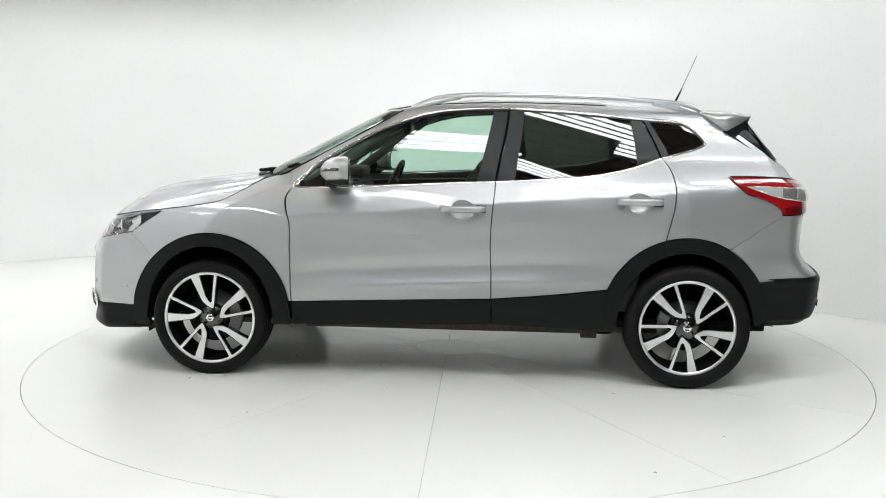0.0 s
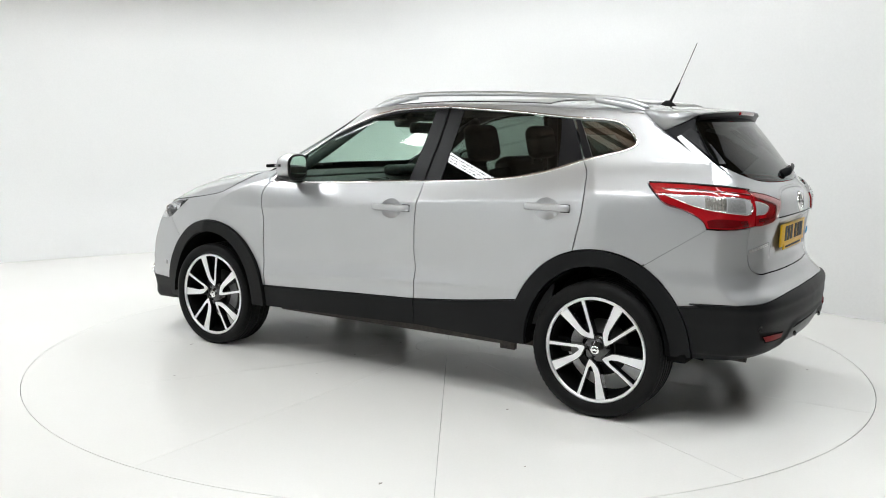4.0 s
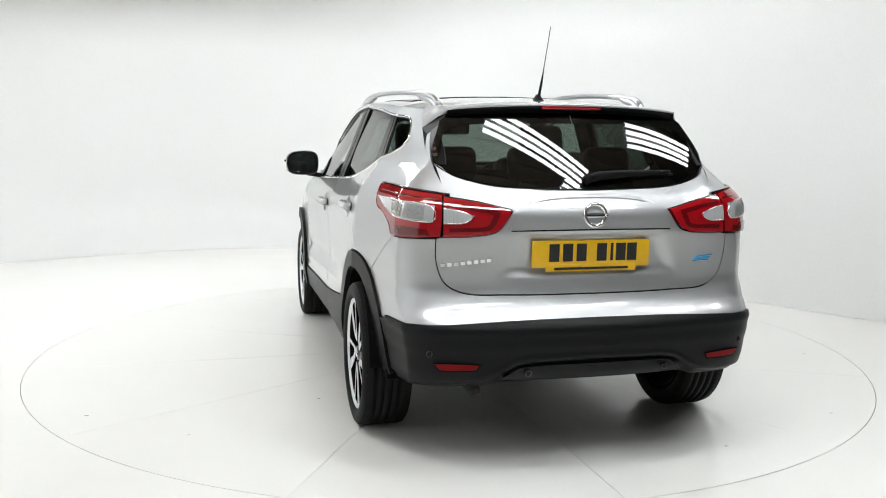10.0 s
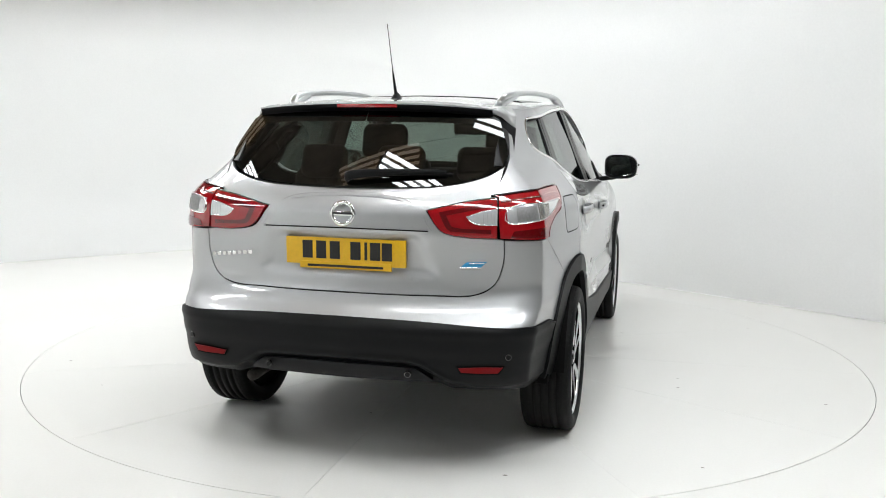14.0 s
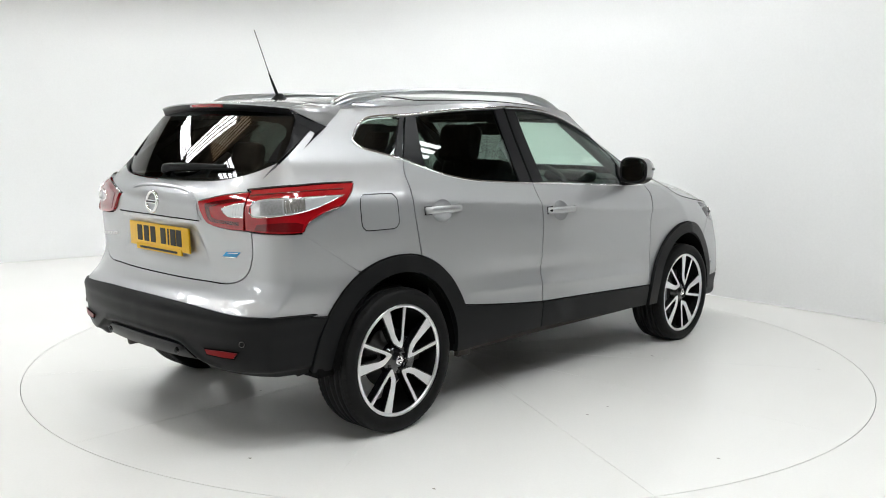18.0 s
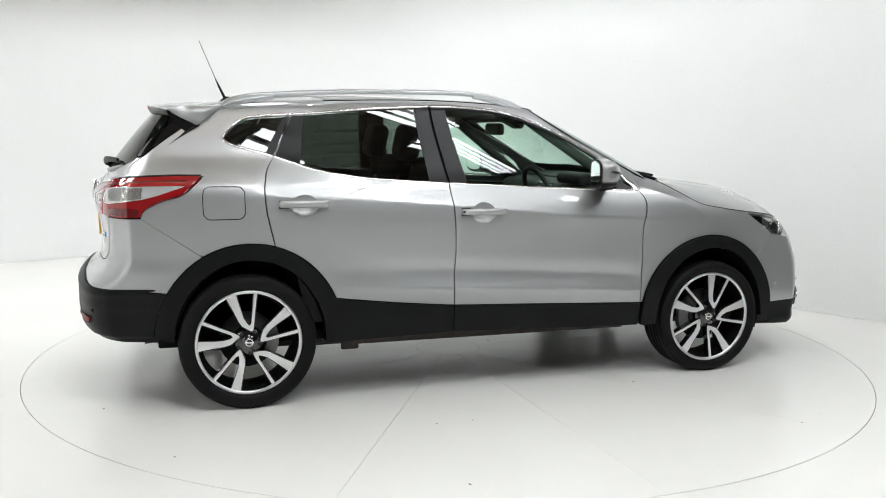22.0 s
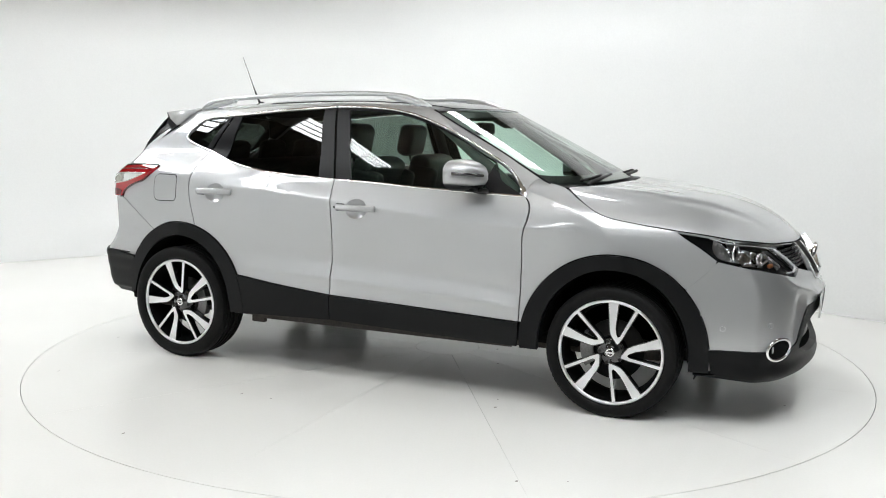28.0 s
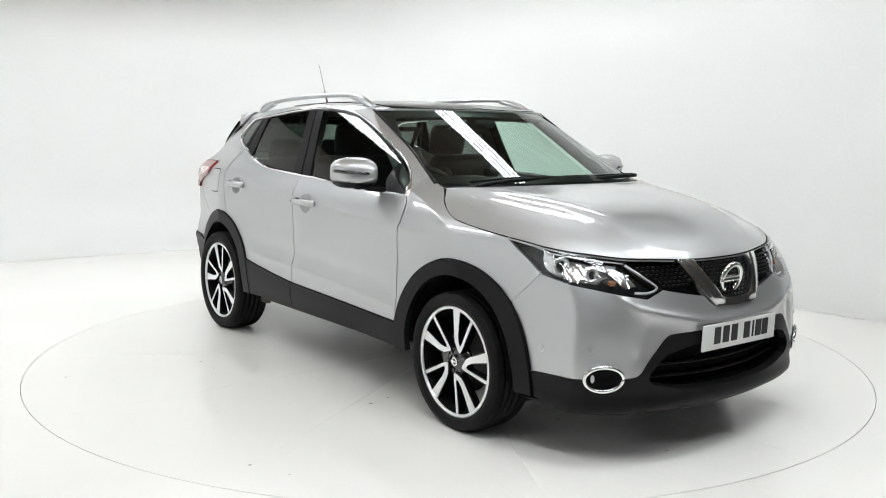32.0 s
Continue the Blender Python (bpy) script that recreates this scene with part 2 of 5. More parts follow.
def sweep(path, radius, segs=10, flat=1.0, up=(0, 0, 1)):
    """Round bar along a path (radius a number or one a point); flat scales it across."""
    path = np.array(path, float)
    rad = np.broadcast_to(radius, (len(path),))
    tan = np.gradient(path, axis=0)
    tan /= np.linalg.norm(tan, axis=1, keepdims=True)
    vs = []
    for p, t, r in zip(path, tan, rad):
        a = np.cross(t, up)
        a /= max(np.linalg.norm(a), 1e-9)
        b = np.cross(a, t)
        for k in range(segs):
            th = 2 * math.pi * k / segs
            vs.append(p + r * (math.cos(th) * a * flat + math.sin(th) * b))
    fs = grid_faces(len(path), segs, True)
    fs += [tuple(range(segs))[::-1], tuple(range((len(path) - 1) * segs, len(path) * segs))]
    return vs, fs


def revolve(profile, segs, sx=1):
    """Turn a profile of (x, r) about the x axis."""
    vs = [(x * sx, r * math.cos(2 * math.pi * k / segs), r * math.sin(2 * math.pi * k / segs)) for x, r in profile for k in range(segs)]
    return vs, grid_faces(len(profile), segs, True)


def catmull(pts, step=.02):
    """Smooth curve through points, cut to about the given step."""
    P = np.array(pts, float)
    if len(P) == 2:
        n = max(2, int(np.linalg.norm(P[1] - P[0]) / step) + 1)
        return P[0] + (P[1] - P[0]) * np.linspace(0, 1, n)[:, None]
    Q = np.vstack([2 * P[0] - P[1], P, 2 * P[-1] - P[-2]])
    out = []
    for i in range(1, len(Q) - 2):
        a, b, c, d = Q[i - 1], Q[i], Q[i + 1], Q[i + 2]
        n = max(2, int(np.linalg.norm(c - b) / step) + 1)
        t = np.linspace(0, 1, n, endpoint=False)[:, None]
        out.append(.5 * (2 * b + (c - a) * t + (2 * a - 5 * b + 4 * c - d) * t**2 + (3 * b - a - 3 * c + d) * t**3))
    return np.vstack(out + [P[-1:]])


def side(*pts):
    return [(p_side(y, z), z) for y, z in pts]


def rear(*pts):
    return [(p_rear(x, z), z) for x, z in pts]


def front(*pts):
    return [(p_front(x, z), z) for x, z in pts]


def inside(pts, loop):
    x, y = pts[:, 0][:, None], pts[:, 1][:, None]
    a, b = loop, np.roll(loop, -1, 0)
    cross = ((a[:, 1] > y) != (b[:, 1] > y)) & (x < (b[:, 0] - a[:, 0]) * (y - a[:, 1]) / (b[:, 1] - a[:, 1] + 1e-12) + a[:, 0])
    return cross.sum(1) % 2 == 1


def clean(loop):
    keep = [loop[0]]
    for q in loop[1:]:
        if np.hypot(*(q - keep[-1])) > .003:
            keep.append(q)
    if np.hypot(*(keep[-1] - keep[0])) < .003:
        keep.pop()
    return np.array(keep)


def shrink(loop, d):
    """Loop moved inwards by d."""
    a, b, c = np.roll(loop, 1, 0), loop, np.roll(loop, -1, 0)
    area = ((b[:, 0] * c[:, 1]) - (c[:, 0] * b[:, 1])).sum()
    s = 1 if area > 0 else -1
    def left(u):
        n = np.stack([-u[:, 1], u[:, 0]], 1)
        return n / np.maximum(np.linalg.norm(n, axis=1, keepdims=True), 1e-9)
    n = left(b - a) + left(c - b)
    ln = np.linalg.norm(n, axis=1, keepdims=True)
    return loop + s * d * n / np.maximum(ln, 1e-6) / np.maximum(ln / 2, .5)


SHEETS = {}


def panel(name, curves, mat, parent, label="", sx=1, holes=(), proud=0.0, gap=.0032, depth=.016, step=.024, bulge=None, even=None):
    """A piece of the shell inside a loop of curves in flat (p, z), with its returned edge.
    sx: 1 right side, -1 left; holes: further loops; bulge(p, z): extra height;
    even: (axis, name), evens the piece out to a smooth sheet over that axis, as glass is;
    pieces with one name share the sheet."""
    loop = clean(np.vstack([catmull(c) if len(c) < 60 else np.array(c) for c in curves]))
    if gap:
        loop = shrink(loop, gap)
    rings = [loop] + [clean(np.vstack([catmull(c) if len(c) < 60 else np.array(c) for c in h])) for h in holes]
    lo, hi = loop.min(0), loop.max(0)
    gx, gz = np.meshgrid(np.arange(lo[0] + step / 2, hi[0], step), np.arange(lo[1] + step / 4, hi[1], step * .6))
    inner = np.stack([gx.ravel(), gz.ravel()], 1)
    if len(inner):
        ok = inside(inner, rings[0])
        for h in rings[1:]:
            ok &= ~inside(inner, h)
        inner = inner[ok]
    edge = np.vstack(rings)
    if len(inner):
        inner = inner[np.array([np.hypot(*(edge - q).T).min() > step * .33 for q in inner], bool)]
    pts = np.vstack([edge, inner]) if len(inner) else edge
    cons, o = [], 0
    for r in rings:
        cons += [(o + i, o + (i + 1) % len(r)) for i in range(len(r))]
        o += len(r)
    v2, _, f2, ov, _, _ = geometry.delaunay_2d_cdt([Vector(q) for q in pts], cons, [], 0, 1e-6)
    v2 = np.array([(q.x, q.y) for q in v2])
    f2 = np.array([f for f in f2 if len(f) == 3])
    cen = v2[f2].mean(1)
    ok = inside(cen, rings[0])
    for h in rings[1:]:
        ok &= ~inside(cen, h)
    f2 = f2[ok]
    pos = shell_c(v2[:, 0], v2[:, 1])
    nrm = shell_normal(v2[:, 0], v2[:, 1])
    if even is not None:
        even, sheet = even
        o = pos[:, 1 - even]
        def terms(a, z):
            if even == 0:
                return np.stack([a ** 0, z, a, a * z], 1)
            if sheet == "rear":
                return np.stack([a ** 0, z, a * a], 1)
            return np.stack([a ** 0, z, z * z, a * a, a ** 4, a * a * z], 1)
        def barrel(a, z):
            """Slight barrel shape of the side and rear glass."""
            return (-.04 * a * a - .16 * (z - 1.3) ** 2) if even == 0 else (.30 * (z - 1.32) ** 2 if sheet == "rear" else 0 * a)
        if sheet not in SHEETS:
            SHEETS[sheet] = np.linalg.lstsq(terms(o, pos[:, 2]), pos[:, even] - barrel(o, pos[:, 2]), rcond=None)[0]
        k = SHEETS[sheet]
        pos[:, even] = terms(o, pos[:, 2]) @ k + barrel(o, pos[:, 2])
        e = .001
        da = ((terms(o + e, pos[:, 2]) - terms(o - e, pos[:, 2])) @ k + barrel(o + e, pos[:, 2]) - barrel(o - e, pos[:, 2])) / (2 * e)
        dz = ((terms(o, pos[:, 2] + e) - terms(o, pos[:, 2] - e)) @ k + barrel(o, pos[:, 2] + e) - barrel(o, pos[:, 2] - e)) / (2 * e)
        sm = np.zeros_like(nrm)
        sm[:, even], sm[:, 1 - even], sm[:, 2] = 1, -da, -dz
        sm *= np.sign((sm * nrm).sum(1, keepdims=True))
        nrm = sm / np.linalg.norm(sm, axis=1, keepdims=True)
    lift = np.full(len(v2), proud, float)
    if bulge is not None:
        lift += bulge(v2[:, 0], v2[:, 1])
    top = pos + nrm * lift[:, None]
    use_n = nrm.copy()
    if bulge is not None:
        use_n[:] = 0
    verts, faces, norms = list(top), [], list(use_n)
    want = nrm[f2[:, 0]]
    got = np.cross(top[f2[:, 1]] - top[f2[:, 0]], top[f2[:, 2]] - top[f2[:, 0]])
    flip = (want * got).sum(1) < 0
    f2[flip] = f2[flip][:, ::-1]
    faces += [tuple(f) for f in f2]
    # returned edge
    cnt = {}
    for f in f2:
        for a, b in ((f[0], f[1]), (f[1], f[2]), (f[2], f[0])):
            cnt[(a, b)] = 1
    for a, b in list(cnt):
        if (b, a) not in cnt:
            k = len(verts)
            verts += [top[a], top[b], top[b] - nrm[b] * depth, top[a] - nrm[a] * depth]
            norms += [np.zeros(3)] * 4
            faces.append((k + 1, k, k + 3, k + 2))
    verts = np.array(verts)
    norms = np.array(norms)
    if sx < 0:
        verts[:, 0] *= -1
        norms[:, 0] *= -1
        faces = [f[::-1] for f in faces]
    return mesh_part(name, verts, faces, mat, parent, label, normals=None if bulge is not None else norms)


def mirrored(curves):
    """A half loop (from one centre line to the other end) and its mirror over the rear centre."""
    half = clean(np.vstack([catmull(c) for c in curves]))
    other = half[::-1] * np.array([-1, 1])
    return [np.vstack([half, other])]


def mirrored_front(curves):
    half = clean(np.vstack([catmull(c) for c in curves]))
    other = half[::-1] * np.array([-1, 1]) + np.array([4 * ULEN, 0])
    return [np.vstack([half, other])]


def at_shell(p, z, lift=0.0, sx=1):
    q = shell_c(np.array([p]), np.array([z]))[0]
    n = shell_normal(np.array([p]), np.array([z]))[0]
    s = np.array([sx, 1, 1])
    return (q + n * lift) * s, n * s


def strip(name, curve, width, mat, parent, label="", sx=1, lift=.004, thick=.004):
    """A trim strip along a flat curve on the shell, raised and rounded."""
    c = catmull(curve, .025)
    t = np.gradient(c, axis=0)
    t /= np.linalg.norm(t, axis=1, keepdims=True)
    n2 = np.stack([-t[:, 1], t[:, 0]], 1)
    rows = []
    for off, up in ((-.5, -thick), (-.42, lift * .6), (-.2, lift), (.2, lift), (.42, lift * .6), (.5, -thick)):
        q = c + n2 * off * width
        rows.append(shell_c(q[:, 0], q[:, 1]) + shell_normal(q[:, 0], q[:, 1]) * up)
    v = np.array(rows).transpose(1, 0, 2).reshape(-1, 3)
    v[:, 0] *= sx
    return mesh_part(name, v, grid_faces(len(c), 6), mat, parent, label)

# ---- the car: x to its right, y forward, z up, its middle between the axles
car = tagged(new("car"), "silver five-door crossover car with black cladding parked on the turntable", "car")

FD_EDGE = side((.852, .43), (.861, .682), (.866, .894), (.848, 1.058))
B_EDGE = side((-.258, .471), (-.256, .60), (-.252, .884), (-.269, 1.112))
B_UP = side((-.269, 1.112), (-.30, 1.30), (-.337, 1.511))
RD_EDGE = side((-1.170, 1.250), (-1.215, 1.180), (-1.235, 1.080), (-1.228, .980), (-1.190, .809))
DLO_LOW_F = side((.836, 1.064), (.324, 1.083), (-.269, 1.112))
DLO_LOW_R = side((-.269, 1.112), (-.519, 1.126), (-.756, 1.145), (-.969, 1.184), (-1.170, 1.250))
DLO_TIP = side((-1.170, 1.250), (-1.300, 1.284), (-1.372, 1.306), (-1.408, 1.334), (-1.372, 1.382))
DLO_TOP_R = side((-1.372, 1.382), (-1.310, 1.425), (-1.240, 1.442), (-1.034, 1.455), (-.712, 1.486), (-.337, 1.508))
DLO_TOP_F = side((-.337, 1.508), (-.100, 1.502), (.175, 1.457), (.420, 1.362), (.667, 1.227), (.780, 1.135), (.836, 1.064))
ROOF_EDGE = [(-1.46, 1.476), (-1.30, 1.487), (-1.05, 1.500), (-.70, 1.520), (-.30, 1.532), (.0, 1.526), (.16, 1.514), (.262, 1.500)]


def arc(yc, zc, a, b, z0, z1, n=14):
    """Wheel-arch curve from its rear foot at height z0 over the top to its front foot at z1."""
    t0, t1 = math.pi - math.asin((z0 - zc) / b), math.asin((z1 - zc) / b)
    return [(yc + a * math.cos(t), zc + b * math.sin(t)) for t in np.linspace(t0, t1, n)]


FA, FAI = (1.320, .335, .462, .466), (1.322, .326, .364, .400)
RA, RAI = (-1.308, .335, .462, .490), (-1.308, .330, .366, .412)

# edges round the headlamp, shared by lamp, bonnet, wing and bumper
LAMP_UP = list(side((1.597, .923), (1.746, .905), (1.858, .884))) + list(front((.622, .869), (.521, .854)))
LAMP_IN = list(front((.521, .854), (.480, .797), (.402, .734)))
LAMP_LOW = list(front((.402, .734), (.490, .701), (.592, .719), (.682, .743))) + list(side((1.898, .770), (1.797, .791)))
LAMP_OUT = list(side((1.797, .791), (1.713, .851), (1.649, .890), (1.597, .923)))
BONNET_FRONT = list(front((0, .842), (.082, .842), (.250, .846), (.392, .854), (.506, .860), (.617, .875))) + list(side((1.854, .890), (1.744, .911), (1.600, .928)))
WING_SEAM = side((1.660, .652), (1.726, .716), (1.797, .791))


def body_panels(sx):
    P = lambda *a, **k: panel(*a, sx=sx, **k)
    # front wing
    P("front_wing", [FD_EDGE, side((.848, 1.058), (.868, 1.10), (.885, 1.142)), side((.885, 1.142), (.956, 1.124), (1.03, 1.105)),
                     side((1.03, 1.105), (1.135, 1.045), (1.25, .985), (1.43, .950), (1.597, .926)), LAMP_OUT[::-1],
                     WING_SEAM[::-1], side(*arc(*FA, .43, .652)[::-1])], M_PAINT, car)
    # doors
    def cup(yc, zc, a=.0745, b=.0545):
        p0 = p_side(yc, zc)
        return np.repeat(np.array([(p0 + a * math.cos(t), zc - .006 + b * math.sin(t)) for t in np.linspace(0, 2 * math.pi, 37)[:-1]]), 2, 0)
    fd = P("front_door", [FD_EDGE, side((.848, 1.058), (.836, 1.064)), DLO_LOW_F, B_EDGE[::-1], side((-.258, .471), (.20, .455), (.852, .43))], M_PAINT, car, holes=[[cup(-.095, .962)]])
    rd = P("rear_door", [B_EDGE, DLO_LOW_R, RD_EDGE, side(*[q for q in arc(*RA, .54, .54, 30) if q[0] > -1.19]), side((-.899, .538), (-.571, .499), (-.258, .471))], M_PAINT, car, holes=[[cup(-1.043, 1.014)]])
    P("door_cladding", [side((-.258, .471), (.20, .455), (.852, .43)), side((.852, .43), (.845, .300)), side((.845, .300), (.2, .315), (-.26, .328)), side((-.26, .328), (-.258, .471))],
      M_PLASTIC, car, "black plastic lower door cladding", proud=.008)
    P("door_cladding", [side((-.258, .471), (-.571, .499), (-.899, .538)), side((-.899, .538), (-.862, .310)), side((-.862, .310), (-.26, .328)), side((-.26, .328), (-.258, .471))],
      M_PLASTIC, car, "black plastic lower door cladding", proud=.008)
    # side frame: pillars, roof rail and rear quarter
    P("rear_quarter", [DLO_TOP_F[::-1], DLO_TOP_R[::-1], DLO_TIP[::-1], RD_EDGE, side(*[q for q in arc(*RA, .54, .70, 60)[::-1] if -1.534 < q[0] < -1.19]),
                       side((-1.536, .766), (-1.815, .953)), side((-1.815, .953), (-1.791, .992), (-1.716, 1.031), (-1.612, 1.067), (-1.555, 1.115), (-1.522, 1.148)),
                       side((-1.522, 1.148), (-1.689, 1.146), (-1.843, 1.137), (-1.933, 1.119)), side((-1.933, 1.119), (-1.864, 1.184), (-1.806, 1.232), (-1.698, 1.316), (-1.584, 1.395), (-1.46, 1.476)),
                       side(*ROOF_EDGE), side((.262, 1.500), (.57, 1.328), (.827, 1.190), (.956, 1.124)), side((.956, 1.124), (.885, 1.142)), side((.885, 1.142), (.836, 1.064))], M_PAINT, car,
      "silver side frame with pillars and rear quarter")
    # wheel-arch cladding
    for (o, i, name) in ((FA, FAI, "front"), (RA, RAI, "rear")):
        if name == "front":
            outer, inner = arc(*o, .30, .262, 30), arc(*i, .30, .262, 30)
        else:
            outer, inner = arc(*o, .345, .31, 30), arc(*i, .345, .31, 30)
        P("arch_cladding", [side(*outer), side(outer[-1], inner[-1]), side(*inner[::-1]), side(inner[0], outer[0])], M_PLASTIC, car, "black plastic wheel arch cladding", proud=.020 if name == "front" else .012, depth=.03)
        # wheel-house liner
        n = 20
        vs = [(sx * x, o[0] + (i[2] + .006) * math.cos(t), .30 + (i[3] + .03) * math.sin(t)) for x in (.87, .55) for t in np.linspace(.02, math.pi - .12, n)]
        k = len(vs)
        vs += [(sx * .55, o[0], .3)]
        fs = grid_faces(2, n) + [(n + j, n + j + 1, k) for j in range(n - 1)]
        mesh_part("wheel_house", vs, fs, M_DARK, car, "dark inner wheel housing")
    # windows
    fw = P("front_side_window", [DLO_LOW_F, B_UP, DLO_TOP_F], M_GLASS, car, "green-tinted front door glass", even=(0, "front_door"), proud=-.009, depth=.004, gap=.006)
    rw = P("rear_side_window", [DLO_LOW_R, side((-1.17, 1.25), (-1.120, 1.35), (-1.072, 1.452)), side((-1.072, 1.452), (-.712, 1.486), (-.337, 1.508)), B_UP[::-1]], M_PRIVACY, car, "dark privacy glass of the rear door", even=(0, "rear_door"), proud=-.009, depth=.004, gap=.006)
    P("quarter_window", [DLO_TIP, side((-1.372, 1.382), (-1.310, 1.425), (-1.240, 1.442), (-1.072, 1.452)), side((-1.072, 1.452), (-1.120, 1.35), (-1.17, 1.25))], M_PRIVACY, car, "dark fixed quarter glass", even=(0, "quarter"), proud=-.009, depth=.004, gap=.006)
    # black pillar trims
    for a, b, c, d in (((-.262, 1.113), (-.164, 1.109), (-.250, 1.503), (-.330, 1.506)), ((-.374, 1.118), (-.276, 1.113), (-.344, 1.506), (-.421, 1.500)),
                       ((-1.164, 1.249), (-1.045, 1.205), (-1.005, 1.452), (-1.066, 1.450)), ((-1.215, 1.262), (-1.174, 1.252), (-1.078, 1.450), (-1.108, 1.447))):
        P("pillar_trim", [side(a, b), side(b, c), side(c, d), side(d, a)], M_TRIM, car, "satin black pillar trim", proud=-.003, depth=.012, gap=.001)
    strip("pillar_gap", B_UP, .034, M_DARK, car, "dark joint between the pillar trims", sx, lift=-.0065, thick=.012)
    P("mirror_triangle", [side((.836, 1.066), (.64, 1.075)), side((.64, 1.075), (.655, 1.232)), side((.655, 1.232), (.836, 1.066))], M_TRIM, car, "black mirror corner panel", proud=-.002, gap=.001)
    # chrome surrounds
    strip("window_chrome", side((.836, 1.060), (.324, 1.079), (-.262, 1.108)), .011, M_CHROME, fd, "chrome waist strip", sx)
    strip("window_chrome", side((-.276, 1.108), (-.519, 1.122), (-.756, 1.141), (-.969, 1.180), (-1.166, 1.245)), .011, M_CHROME, rd, "chrome waist strip", sx)
    strip("window_chrome", side((-1.174, 1.246), (-1.300, 1.279), (-1.372, 1.300), (-1.414, 1.334), (-1.376, 1.386), (-1.315, 1.429), (-1.240, 1.447), (-1.034, 1.460), (-.712, 1.490), (-.345, 1.512)), .012, M_CHROME, car, "chrome window surround", sx)
    strip("window_chrome", side((-.330, 1.512), (-.100, 1.506), (.180, 1.461), (.426, 1.365), (.673, 1.230), (.786, 1.138), (.843, 1.066)), .014, M_CHROME, car, "chrome window surround", sx)
    strip("window_seal", side((-.330, 1.500), (-.100, 1.494), (.172, 1.449), (.414, 1.354), (.660, 1.221)), .014, M_TRIM, car, "black rubber window seal", sx, lift=.001)
    # door handles
    for door, yc, zc in ((fd, -.095, .962), (rd, -1.043, 1.014)):
        p0 = p_side(yc, zc)
        P("handle_cup", [cup(yc, zc, .0765, .0565)], M_PAINT, door, "hollow pressed behind the handle", proud=-.0005, gap=0, depth=.002, step=.010,
          bulge=lambda p, z, p0=p0, zc=zc: -.024 * np.clip(1 - ((p - p0) / .075) ** 2 - ((z - zc + .006) / .055) ** 2, 0, 1) ** .8)
        q = [at_shell(p_side(yc + d, zc), zc, h, sx)[0] for d, h in ((-.118, .004), (-.110, .022), (-.085, .032), (0, .036), (.072, .032), (.102, .022), (.116, .004))]
        v, f = sweep(catmull(q, .012), .0175, 12, .60)
        hb = mesh_part("door_handle", v, f, M_PAINT, door, "body-coloured pull handle")
        # dark strip standing in for the shade behind the handle's rear end
        strip("handle_shade", side((yc - .1255, zc), (yc - .100, zc), (yc - .074, zc)), .044, M_DARK, door, "dark strip painted in for the shade at the handle base", sx, lift=.0015, thick=.001)
        if sx > 0 and door is fd:
            c, n = at_shell(p_side(yc - .118, zc), zc, .026, sx)
            bm = bmesh.new()
            bmesh.ops.create_cone(bm, cap_ends=True, segments=14, radius1=.006, radius2=.006, depth=.012, matrix=Matrix.Translation(c) @ Vector(n).to_track_quat("Z", "Y").to_matrix().to_4x4())
            part("keyhole", bm, M_DARK, hb)
    # fuel flap on the right
    if sx > 0:
        rnd = []
        for cyy, czz, a0 in ((-1.365, .982, 270), (-1.365, 1.066, 0), (-1.492, 1.066, 90), (-1.492, .980, 180)):
            rnd += [(cyy + .034 * math.cos(radians(a0 + k)), czz + .036 * math.sin(radians(a0 + k))) for k in (0, 30, 60, 90)]
        lp = side(*rnd, rnd[0])
        strip("fuel_flap_gap", lp, .005, M_DARK, car, "dark gap round the fuel flap", lift=.0006, thick=.0002)
        P("fuel_flap", [lp], M_PAINT, car, "silver fuel flap", proud=.0012, gap=.003, depth=.001)
    # painted seat behind the bumper joints
    strip("seam_backing", side((-1.543, .772), (-1.812, .951)), .007, M_PAINT, car, "", sx, lift=-.002, thick=.004)
    strip("seam_backing", side((1.665, .657), (1.785, .787)), .016, M_PAINT, car, "", sx, lift=-.003, thick=.005)
    strip("seam_backing", side((.878, 1.132), (.956, 1.121), (1.03, 1.102)), .030, M_PAINT, car, "", sx, lift=-.004, thick=.004)
    strip("seam_backing", side((.846, 1.062), (.866, 1.10), (.885, 1.138)), .024, M_PAINT, car, "", sx, lift=-.004, thick=.004)
    # tail lamps
    to = [side((-1.522, 1.148), (-1.689, 1.146), (-1.843, 1.137), (-1.933, 1.119)), rear((.612, 1.118), (.625, 1.04), (.632, .960)), rear((.632, .960), (.72, .953)), side((-1.90, .951), (-1.815, .953)),
          side((-1.815, .953), (-1.791, .992), (-1.716, 1.031), (-1.612, 1.067), (-1.555, 1.115), (-1.522, 1.148))]
    lamp = P("tail_lamp", to, M_RED, car, "red tail lamp on the rear quarter", proud=.012, gap=.004, depth=.02)
    strip("lamp_rim", side((-1.53, 1.150), (-1.689, 1.149), (-1.843, 1.140), (-1.935, 1.122)), .006, M_GLOSS, lamp, "black rim", sx, lift=.013, thick=.001)
    P("clear_lens", [side((-1.605, 1.100), (-1.72, 1.099), (-1.837, 1.096), (-1.953, 1.079)), side((-1.953, 1.079), (-1.963, 1.019)), side((-1.963, 1.019), (-1.848, 1.034), (-1.746, 1.055), (-1.605, 1.100))], M_CLEAR, lamp, "clear reversing lens", proud=.0145, gap=0, depth=.003)
